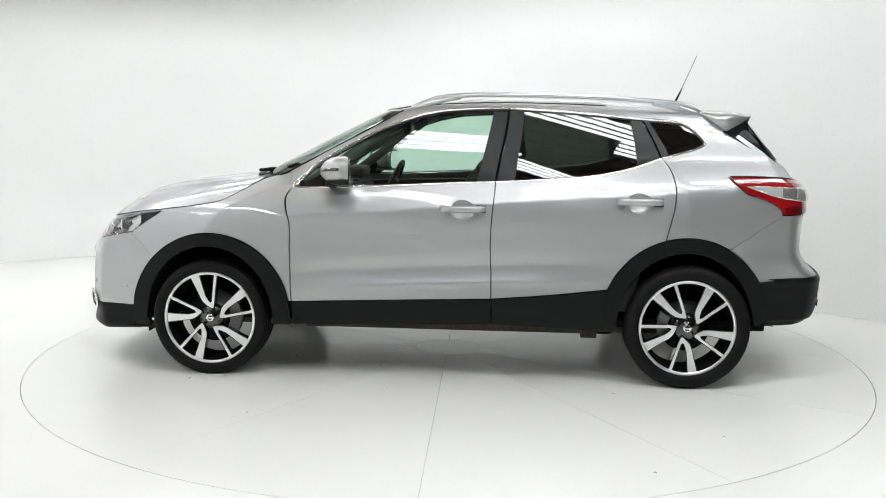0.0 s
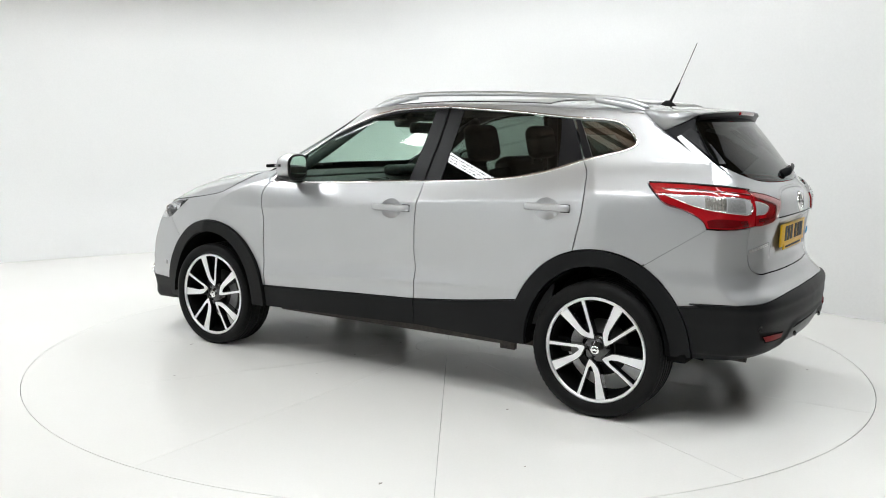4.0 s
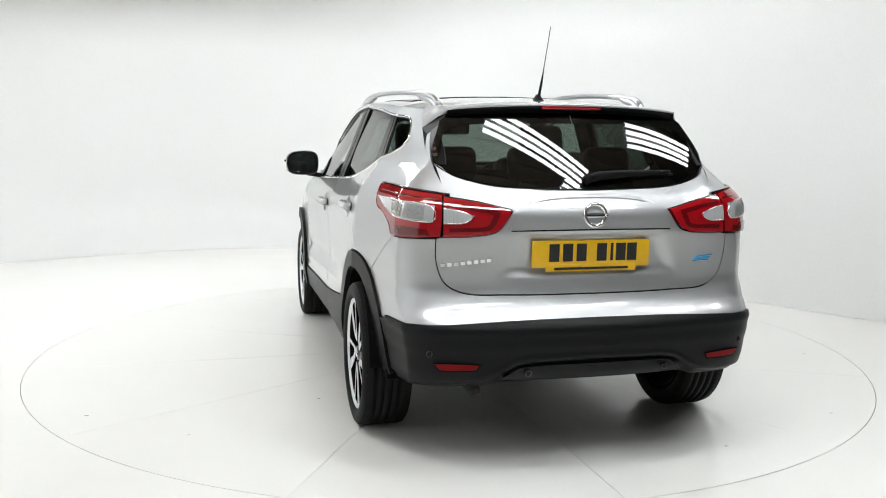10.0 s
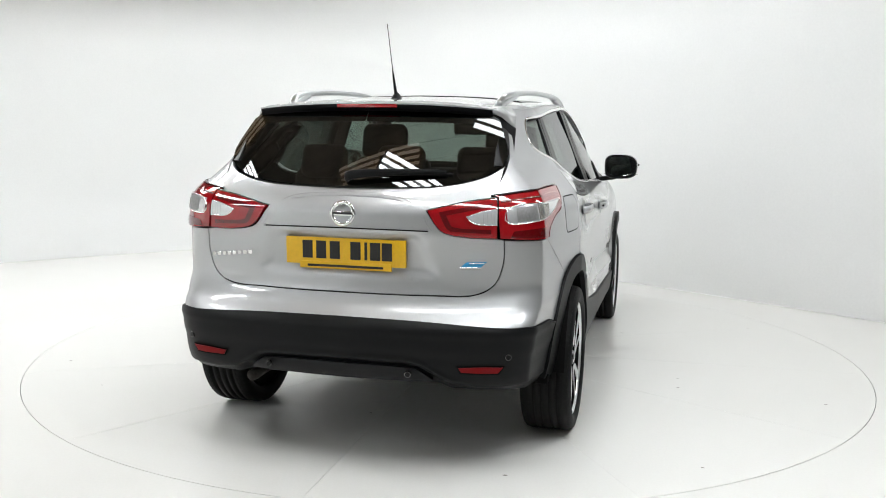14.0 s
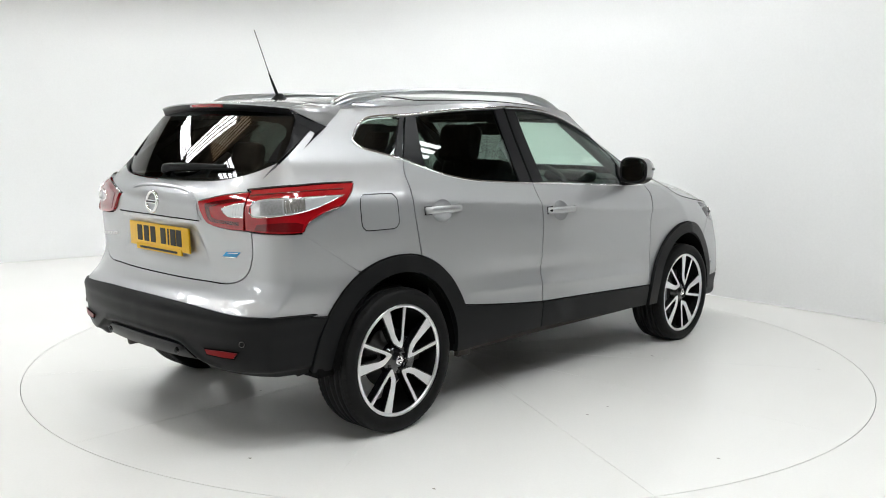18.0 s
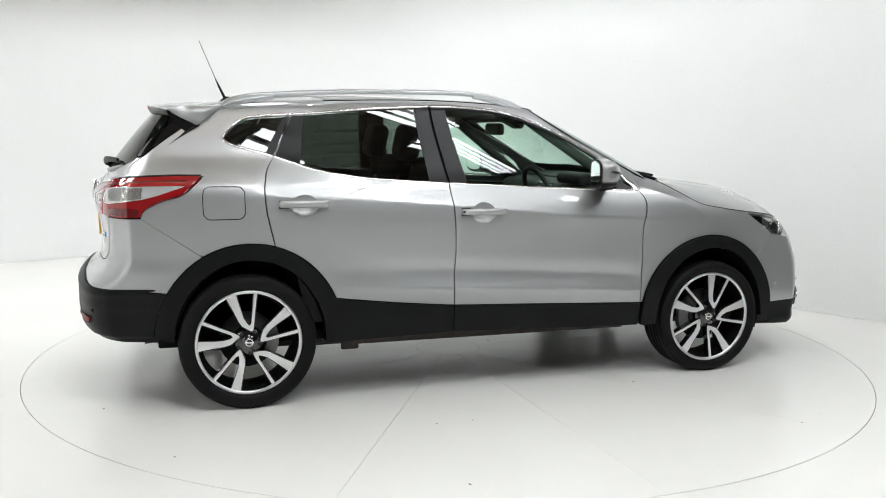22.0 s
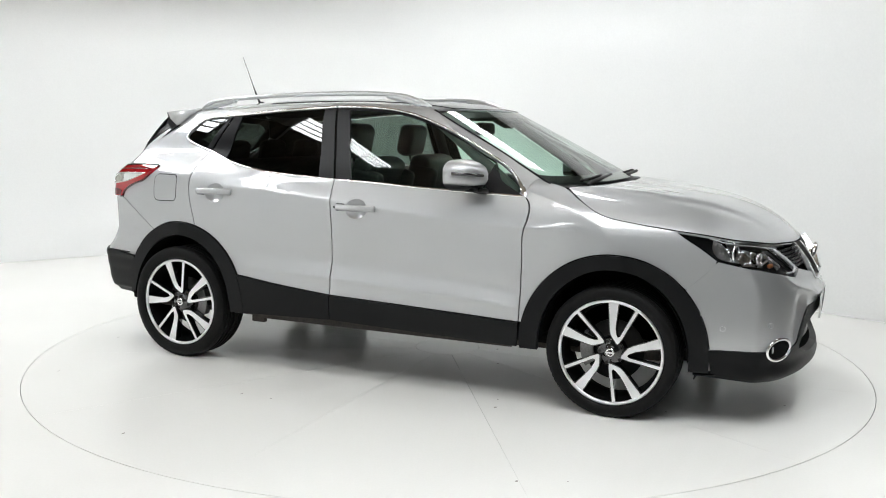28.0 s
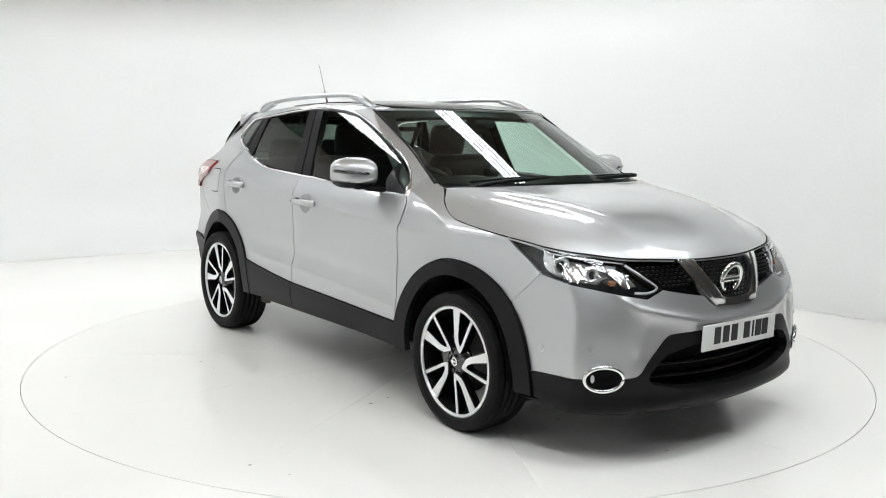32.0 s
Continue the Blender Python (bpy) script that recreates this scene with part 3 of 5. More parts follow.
    P("bulb_window", [side((-1.80, 1.092), (-1.88, 1.087)), side((-1.88, 1.087), (-1.885, 1.036)), side((-1.885, 1.036), (-1.805, 1.045)), side((-1.805, 1.045), (-1.80, 1.092))], M_AMBER, lamp, "ribbed indicator window", proud=.016, gap=0, depth=.002)
    P("dark_lens", [side((-1.815, .990), (-1.87, 1.000), (-1.955, .990)), side((-1.955, .990), (-1.96, .966)), side((-1.96, .966), (-1.825, .960)), side((-1.825, .960), (-1.815, .990))], M_DEEPRED, lamp, "deep red lower lens", proud=.0145, gap=0, depth=.003)
    ti = [rear((.612, 1.115), (.491, 1.098), (.343, 1.067)), rear((.343, 1.067), (.400, .989), (.456, .968)), rear((.456, .968), (.54, .961), (.625, .960)), rear((.625, .960), (.612, 1.115))]
    lamp2 = P("tailgate_lamp", ti, M_RED, car, "red lamp on the tailgate", proud=.012, gap=.003, depth=.02)
    P("clear_lens", [rear((.620, 1.073), (.57, 1.066), (.502, 1.045)), rear((.502, 1.045), (.540, 1.016), (.622, 1.013)), rear((.622, 1.013), (.620, 1.073))], M_CLEAR, lamp2, "clear inner lens", proud=.0145, gap=0, depth=.003)
    P("light_bar", [rear((.60, 1.090), (.49, 1.075), (.395, 1.058)), rear((.395, 1.058), (.43, .995), (.47, .985)), rear((.47, .985), (.60, .980)), rear((.60, .980), (.60, .996)), rear((.60, .996), (.478, 1.000), (.445, 1.008)),
                    rear((.445, 1.008), (.425, 1.047)), rear((.425, 1.047), (.49, 1.060), (.60, 1.080)), rear((.60, 1.080), (.60, 1.090))], M_DEEPRED, lamp2, "dark red light bar", proud=.0135, gap=0, depth=.002)
    # arched edge of the pressing round the emblem
    strip("tailgate_moulding", rear((0, 1.121), (.14, 1.117), (.235, 1.104), (.285, 1.080), (.325, 1.030), (.362, .985)), .016, M_PAINT, car, "", sx, lift=.0045, thick=.004)
    # ribs and dark divisions inside the lamp
    frame_c = side((-1.612, 1.0985), (-1.72, 1.0975), (-1.837, 1.0945), (-1.950, 1.0775), (-1.9605, 1.0205), (-1.848, 1.0355), (-1.746, 1.0565), (-1.612, 1.0985))
    strip("lens_frame", frame_c, .0055, M_CHROME, lamp, "bright frame round the clear lens", sx, lift=.0165, thick=.002)
    P("lens_shade", [side((-1.885, 1.086), (-1.94, 1.077)), side((-1.94, 1.077), (-1.947, 1.028)), side((-1.947, 1.028), (-1.89, 1.034)), side((-1.89, 1.034), (-1.885, 1.086))], M_CAST, lamp, "grey reversing bulb bowl", proud=.0155, gap=0, depth=.002)
    strip("lens_frame", rear((.617, 1.070), (.57, 1.063), (.508, 1.044), (.542, 1.018), (.618, 1.016)), .005, M_CHROME, lamp2, "bright frame round the clear lens", sx, lift=.0160, thick=.002)
    for k in range(4):
        strip("lens_rib", rear((.612 - k * .014, 1.062 - k * .002), (.612 - k * .014, 1.022)), .0035, M_CAST, lamp2, "grey lens rib", sx, lift=.0160, thick=.002)
    for k in range(7):
        y = -1.80 - k * .0125
        strip("lens_rib", side((y, 1.090), (y - .004, 1.042)), .004, M_CHROME, lamp, "bright lens rib", sx, lift=.017, thick=.002)
    strip("lamp_rim", rear((.612, 1.113), (.491, 1.096), (.350, 1.066)), .008, M_GLOSS, lamp2, "black rim", sx, lift=.0135, thick=.001)
    strip("lamp_rim", side((-1.530, 1.143), (-1.615, 1.064), (-1.716, 1.033), (-1.790, .994), (-1.815, .958)), .007, M_DEEPRED, lamp, "dark red rim", sx, lift=.0135, thick=.001)
    strip("lamp_rim", side((-1.60, 1.122), (-1.72, 1.121), (-1.84, 1.115), (-1.945, 1.098)), .012, M_DEEPRED, lamp, "dark red band", sx, lift=.0135, thick=.001)
    # rear reflector and parking sensors
    P("rear_reflector", [rear((.672, .462), (.60, .463), (.500, .458)), rear((.500, .458), (.512, .438)), rear((.512, .438), (.60, .436), (.652, .437)), rear((.652, .437), (.672, .462))], M_REFLECTOR, car, "red rear reflector", proud=.010, gap=.001, depth=.012)
    P("reflector_recess", [rear((.678, .467), (.60, .468), (.492, .463)), rear((.492, .463), (.508, .433)), rear((.508, .433), (.60, .431), (.656, .432)), rear((.656, .432), (.678, .467))], M_DARK, car, "dark reflector recess", proud=.0075, gap=0, depth=.002)
    for fn, a, z, mt in ((p_rear, .690, .50, M_PLASTIC), (p_rear, .30, .42, M_PLASTIC), (p_side, 1.835, .480, M_PAINT), (p_front, .733, .500, M_PAINT)):
        c, n = at_shell(fn(a, z), z, .003 if mt is M_PLASTIC else .001, sx)
        q = Vector(n).to_track_quat("Z", "Y").to_matrix().to_4x4()
        bm = bmesh.new()
        bmesh.ops.create_cone(bm, cap_ends=True, segments=18, radius1=.0145, radius2=.0135, depth=.008, matrix=Matrix.Translation(c) @ q)
        so = part("parking_sensor", bm, M_SATIN if mt is M_PAINT else M_GLOSS, car, "round parking sensor", True)
        bm = bmesh.new()
        bmesh.ops.create_cone(bm, cap_ends=True, segments=18, radius1=.011, radius2=.010, depth=.012, matrix=Matrix.Translation(c) @ q)
        part("sensor_face", bm, mt, so, "", True)


# tailgate, rear glass and bumpers lie across the centre line
TG_LOW = rear((0, .720), (.20, .720), (.367, .722), (.525, .727), (.612, .768), (.648, .855), (.652, .955))
GLASS_LOW = rear((.617, 1.243), (.545, 1.197), (.405, 1.163), (.23, 1.151), (0, 1.148))


def plate_bulge(p, z):
    """Hollow for the number plate and the raised grip bar above it."""
    x = np.abs(p) / ULEN * 2.92
    half = .335 + (.955 - np.clip(z, .80, .955)) * .50
    ins = 1 / (1 + np.exp((x - half) / .010)) * 1 / (1 + np.exp((z - .962) / .006)) * 1 / (1 + np.exp((.800 - z) / .008))
    return -.020 * ins


def rear_end():
    tg = panel("tailgate", mirrored([TG_LOW, rear((.652, .955), (.625, .960)), rear((.625, .960), (.54, .961), (.456, .968)), rear((.456, .968), (.400, .989), (.343, 1.067)),
                                     rear((.343, 1.067), (.491, 1.098), (.612, 1.117)), rear((.612, 1.117), (.613, 1.184), (.617, 1.243)), GLASS_LOW]), M_PAINT, car, "silver tailgate panel", bulge=plate_bulge, step=.022)
    panel("rear_window", mirrored([GLASS_LOW[::-1], side((-1.806, 1.236), (-1.698, 1.318), (-1.600, 1.395), (-1.55, 1.43)), rear((.50, 1.470), (.35, 1.485), (0, 1.490))]), M_PRIVACY, car, "dark tinted rear window", even=(1, "rear"), gap=.003, depth=.004)
    # black printed border of the rear glass
    panel("glass_border", mirrored([rear((0, 1.158), (.23, 1.161), (.405, 1.174), (.52, 1.206), (.565, 1.245)), rear((.565, 1.245), (.575, 1.32), (.560, 1.375), (.50, 1.405)), rear((.50, 1.405), (.35, 1.416), (0, 1.420)), rear((0, 1.420), (0, 1.490)),
                                    rear((0, 1.490), (.35, 1.485), (.50, 1.470)), side((-1.55, 1.43), (-1.600, 1.395), (-1.698, 1.318), (-1.806, 1.236)), GLASS_LOW, rear((0, 1.148), (0, 1.158))]), M_FIN, car, "black printed glass border", even=(1, "rear"), proud=-.004, gap=.004, depth=.002)
    # handle bar over the plate
    bar = panel("tailgate_garnish", mirrored([rear((0, .990), (.20, .989), (.352, .987)), rear((.352, .987), (.335, 1.050), (.300, 1.082), (.255, 1.096)), rear((.255, 1.096), (.12, 1.098), (0, 1.098))]), M_PAINT, tg, "raised silver grip bar", proud=.006, gap=.002, depth=.008)
    strip("garnish_seam", rear((0, .9875), (.20, .986), (.352, .984)), .006, M_DARK, bar, "", 1, lift=.002)
    strip("garnish_seam", rear((0, .9875), (.20, .986), (.352, .984)), .006, M_DARK, bar, "", -1, lift=.002)
    # bumper
    edge = [side((-1.708, .587), (-1.80, .595)), rear((.815, .604), (.74, .612), (.65, .614), (.33, .628), (0, .632))]
    half = [rear((0, .720), (.20, .720), (.367, .722), (.525, .727), (.612, .768), (.648, .855), (.652, .953)), rear((.652, .953), (.72, .951)), side((-1.90, .950), (-1.815, .951)), side((-1.815, .951), (-1.536, .764)),
            side(*[q for q in arc(*RA, .585, .70, 60) if q[0] < -1.539][::-1]), *edge]
    panel("rear_bumper", mirrored(half), M_PAINT, car, "silver upper rear bumper", gap=.0025)
    low = [edge[1][::-1], edge[0][::-1], side(*[q for q in arc(*RA, .345, .50, 30) if q[1] < .57 and q[0] < -1.5][::-1]), side((-1.769, .335), (-1.82, .325)), rear((.78, .335), (.70, .342), (.50, .350), (.30, .345), (0, .343))]
    def valance_relief(p, z):
        """Lip over the diffuser, the hollow under it, and the foot drawn in."""
        x = np.abs(p) / ULEN * 2.92
        lip = np.interp(x, (0, .30, .36, .43, .50, .60), (.478, .472, .462, .425, .395, .375))
        hollow = .030 / (1 + np.exp((z - lip + .012) / .004)) / (1 + np.exp((x - .47) / .012))
        return .006 * np.exp(-((z - .590) / .018) ** 2) - .008 / (1 + np.exp((z - .505) / .010)) + .008 * np.exp(-((z - lip - .004) / .012) ** 2) - hollow - .25 * np.clip(.40 - z, 0, .1)
    lo = panel("rear_valance", mirrored(low), M_PLASTIC, car, "black textured lower rear bumper", proud=.008, gap=.001, depth=.03, step=.016, bulge=valance_relief)
    panel("diffuser", mirrored([rear((0, .445), (.20, .444), (.315, .438), (.345, .428)), rear((.345, .428), (.375, .405), (.395, .385)), rear((.395, .385), (.30, .378), (0, .376))]), M_TRIM, lo, "darker recessed diffuser", proud=-.014, gap=0, depth=.02)
    # number plate with bars for its characters
    for name, yy, zc, mt, sy in (("rear_number_plate", -2.021, .886, M_YELLOW, -1), ("front_number_plate", 2.236, .523, M_PLATE, 1)):
        m = pose(0, yy, zc, -2 * sy, 0, 0)
        pl = part(name, block((.522, .010, .113), .003, m), mt, car, "yellow rear number plate" if sy < 0 else "white front number plate", True)
        for k, cx in enumerate((-.165, -.105, -.045, .045, .090, .130, .180)):
            w = .012 if k == 4 else .044
            part("plate_bar", block((w, .003, .074), .001, m @ pose(cx * -sy, sy * .0055, .006)), M_INK, pl, "dark bar in place of a character")
        if sy < 0:
            part("dealer_strip", block((.40, .008, .030), .002, m @ pose(.0, -.004, -.058)), M_YELLOW, pl, "yellow strip under the plate")
            part("strip_bar", block((.33, .003, .010), .001, m @ pose(.0, -.009, -.060)), M_INK, pl, "dark bar in place of small print")
    # badges
    for k in range(8):
        c, n = at_shell(p_rear(.622 - k * .0265, .845 + k * .0028), .845 + k * .0028, .002, -1)
        q = Matrix.Translation(c) @ (-Vector(n)).to_track_quat("Y", "Z").to_matrix().to_4x4()
        part("badge_bar", block((.019, .004, .017), .002, q), M_CHROME, tg, "chrome badge bar")
    pp = [rear((.478, .840), (.505, .862)), rear((.505, .862), (.585, .866)), rear((.585, .866), (.560, .842)), rear((.560, .842), (.478, .840))]
    panel("blue_badge", pp, M_BLUE, tg, "blue and chrome badge", proud=.004, gap=0, depth=.004)
    strip("badge_chrome", rear((.480, .8385), (.560, .841)), .008, M_CHROME, tg, "", lift=.005)
    strip("badge_chrome", rear((.515, .858), (.575, .861)), .006, M_CHROME, tg, "", lift=.006)


def emblem(name, c, tilt, r, parent):
    """Plain chrome ring with a bar across it."""
    m = Matrix.Translation(c) @ pose(0, 0, 0, tilt, 0, 0)
    v, f = [], []
    ring = [m @ Vector((r * math.cos(t), 0, r * math.sin(t))) for t in np.linspace(0, 2 * math.pi, 41)]
    v, f = sweep([tuple(q) for q in ring], r * .20, 10, up=(0, 1, 0.001))
    e = mesh_part(name, v, f, M_CHROME, parent, "round chrome emblem")
    part("emblem_bar", block((r * 2.5, .012, r * .46), .004, m), M_CHROME, e, "chrome bar across the emblem", True)
    part("emblem_mark", block((r * 1.9, .003, r * .16), .001, m @ pose(0, -.0065 if c[1] < 0 else .0065, 0)), M_INK, e, "dark bar in place of lettering")


# bonnet: a patch between shut lines, screen and nose
def coons(rear_c, front_c, mid_c, edge_c, na, nb):
    def res(c, n):
        c = np.array(c)
        s = np.concatenate([[0], np.cumsum(np.linalg.norm(np.diff(c, axis=0), axis=1))])
        q = np.linspace(0, s[-1], n)
        return np.stack([np.interp(q, s, c[:, k]) for k in range(3)], 1)
    R, F, C, E = res(rear_c, na), res(front_c, na), res(mid_c, nb), res(edge_c, nb)
    out = np.zeros((nb, na, 3))
    for i in range(nb):
        b = i / (nb - 1)
        for j in range(na):
            a = j / (na - 1)
            for k in range(3):
                g = a ** 2.3 if k == 2 else a
                side_ = (1 - g) * C[i, k] + g * E[i, k]
                end_ = (1 - b) * R[j, k] + b * F[j, k]
                corner = (1 - g) * ((1 - b) * C[0, k] + b * C[-1, k]) + g * ((1 - b) * E[0, k] + b * E[-1, k])
                out[i, j, k] = side_ + end_ - corner
    return out


def on_shell(flat, n=None):
    c = catmull(flat, .02)
    return shell_c(c[:, 0], c[:, 1])


def full_patch(name, half, mat, parent, label, thick=.012):
    """Mirror a half patch over the centre plane and give it a rim."""
    nb, na, _ = half.shape
    left = half[:, :0:-1] * np.array([-1, 1, 1])
    g = np.concatenate([left, half], 1)
    k = g.shape[1]
    vs = list(g.reshape(-1, 3))
    fs = grid_faces(nb, k)
    ring = [(0, j) for j in range(k)] + [(i, k - 1) for i in range(1, nb)] + [(nb - 1, j) for j in range(k - 2, -1, -1)] + [(i, 0) for i in range(nb - 2, 0, -1)]
    o = len(vs)
    for i, j in ring:
        vs += [g[i, j], g[i, j] - np.array([0, 0, thick])]
    m = len(ring)
    fs += [(o + 2 * t, o + 2 * ((t + 1) % m), o + 2 * ((t + 1) % m) + 1, o + 2 * t + 1) for t in range(m)]
    return mesh_part(name, vs, fs, mat, parent, label)


def bonnet():
    edge = on_shell(side((1.034, 1.103), (1.138, 1.044), (1.253, .984), (1.43, .950), (1.600, .928)))
    fr = on_shell(BONNET_FRONT)
    mid = catmull([(0, 1.205, 1.114), (0, 1.43, 1.080), (0, 1.78, 1.014), (0, 1.97, .952), (0, 2.06, .900), tuple(fr[0])], .03)
    rr = catmull([(0, 1.205, 1.114), (.30, 1.185, 1.113), (.55, 1.12, 1.110), tuple(edge[0])], .03)
    g = coons(rr, fr, mid, edge, 48, 72)
    # even the sheet out to a smooth crown, keeping its rim
    X, Y = g[..., 0].ravel(), g[..., 1].ravel() - 1.6
    T = np.stack([X ** 0, Y, Y ** 2, Y ** 3, Y ** 4, X ** 2, X ** 2 * Y, X ** 2 * Y ** 2, X ** 4, X ** 4 * Y, X ** 6], 1)
    w = np.ones(g.shape[:2])
    w[0], w[-1], w[:, -1] = 6, 6, 6
    k = np.linalg.lstsq(T * w.ravel()[:, None], g[..., 2].ravel() * w.ravel(), rcond=None)[0]
    crown = (T @ k).reshape(g.shape[:2])
    res = g[..., 2] - crown
    na, nb = g.shape[1], g.shape[0]
    u, v = np.linspace(0, 1, na)[None], np.linspace(0, 1, nb)[:, None]
    hold = np.exp(-(1 - u) / .10) * res[:, -1:] + np.exp(-(1 - v) / .08) * res[-1:] * (1 - np.exp(-(1 - u) / .10)) + np.exp(-v / .06) * res[:1] * (1 - np.exp(-(1 - u) / .10))
    g[..., 2] = crown + hold
    b = np.linspace(0, 1, 72)[:, None]
    x = g[..., 0]
    ridge = .62 - .28 * b
    g[..., 2] += np.sin(np.pi * np.clip(b, 0, 1)) ** .8 * (.014 / (1 + np.exp((x - ridge) / .012)) + .022 * np.exp(-((x - .50) / .22) ** 2))
    full_patch("bonnet", g, M_PAINT, car, "silver bonnet with raised creases")
    # dark shut lines round the bonnet
    for sx in (1, -1):
        strip("bonnet_gap", side((1.034, 1.103), (1.138, 1.044), (1.253, .984), (1.43, .950), (1.600, .927)), .006, M_DARK, car, "dark shut line of the bonnet", sx, lift=.0012, thick=.0003)
        strip("bonnet_gap", [(p, z - .002) for p, z in BONNET_FRONT], .006, M_DARK, car, "dark shut line of the bonnet", sx, lift=.0012, thick=.0003)
    # black scuttle between bonnet and screen
    vs, k = [], 25
    for x in np.linspace(-.70, .70, k):
        a = abs(x) / .70
        vs += [(x, 1.20 - .13 * a * a, 1.095), (x, 1.13 - .16 * a * a, 1.108), (x, 1.09 - .17 * a * a, 1.135)]
    mesh_part("scuttle_panel", vs, grid_faces(k, 3), M_PLASTIC, car, "black scuttle panel under the windscreen")
    panel("windscreen", mirrored_front([front((0, 1.505), (.30, 1.502), (.50, 1.498), (.585, 1.490)), side((.275, 1.484), (.57, 1.330), (.827, 1.192), (.945, 1.128)), front((.66, 1.124), (.40, 1.122), (0, 1.122))]),
          M_SCREEN, car, "clear green-tinted windscreen", even=(1, "screen"), gap=.003, depth=.004, proud=-.003)
    panel("screen_border", mirrored_front([front((0, 1.505), (.30, 1.502), (.50, 1.498), (.585, 1.490)), side((.275, 1.484), (.57, 1.330), (.827, 1.192), (.945, 1.128)), front((.66, 1.124), (.40, 1.122), (0, 1.122))]),
          M_TRIM, car, "black printed windscreen border", even=(1, "screen"), gap=.004, depth=.001, proud=-.009,
          holes=[mirrored_front([front((0, 1.470), (.30, 1.468), (.47, 1.462), (.570, 1.455)), front((.570, 1.455), (.625, 1.37), (.665, 1.28), (.700, 1.180)), front((.700, 1.180), (.64, 1.166), (.40, 1.162), (0, 1.160))])])
    for sx in (1, -1):
        v = [at_shell(p, z, -.004, sx)[0] for p, z in side((.258, 1.494), (.57, 1.324), (.827, 1.186), (.955, 1.122))]
        vv, ff = sweep(catmull(v, .03), .008, 8)
        mesh_part("screen_seal", vv, ff, M_TRIM, car, "black windscreen seal")
    # wipers
    for x0, x1 in ((.62, .06), (-.08, -.60)):
        arm = [(x0 - .04, 1.11, 1.108), (x0 - .10, 1.10, 1.120), ((x0 + x1) / 2, 1.105, 1.136), (x1, 1.095, 1.144)]
        v, f = sweep(catmull(arm, .03), .010, 8)
        w = mesh_part("windscreen_wiper", v, f, M_PLASTIC, car, "black windscreen wiper")
        bl = [((x0 + x1) / 2 + .26, 1.075, 1.135), ((x0 + x1) / 2, 1.085, 1.146), ((x0 + x1) / 2 - .26, 1.07, 1.150)]
        v, f = sweep(catmull(bl, .04), .007, 6)
        mesh_part("wiper_blade", v, f, M_RUBBER, w)


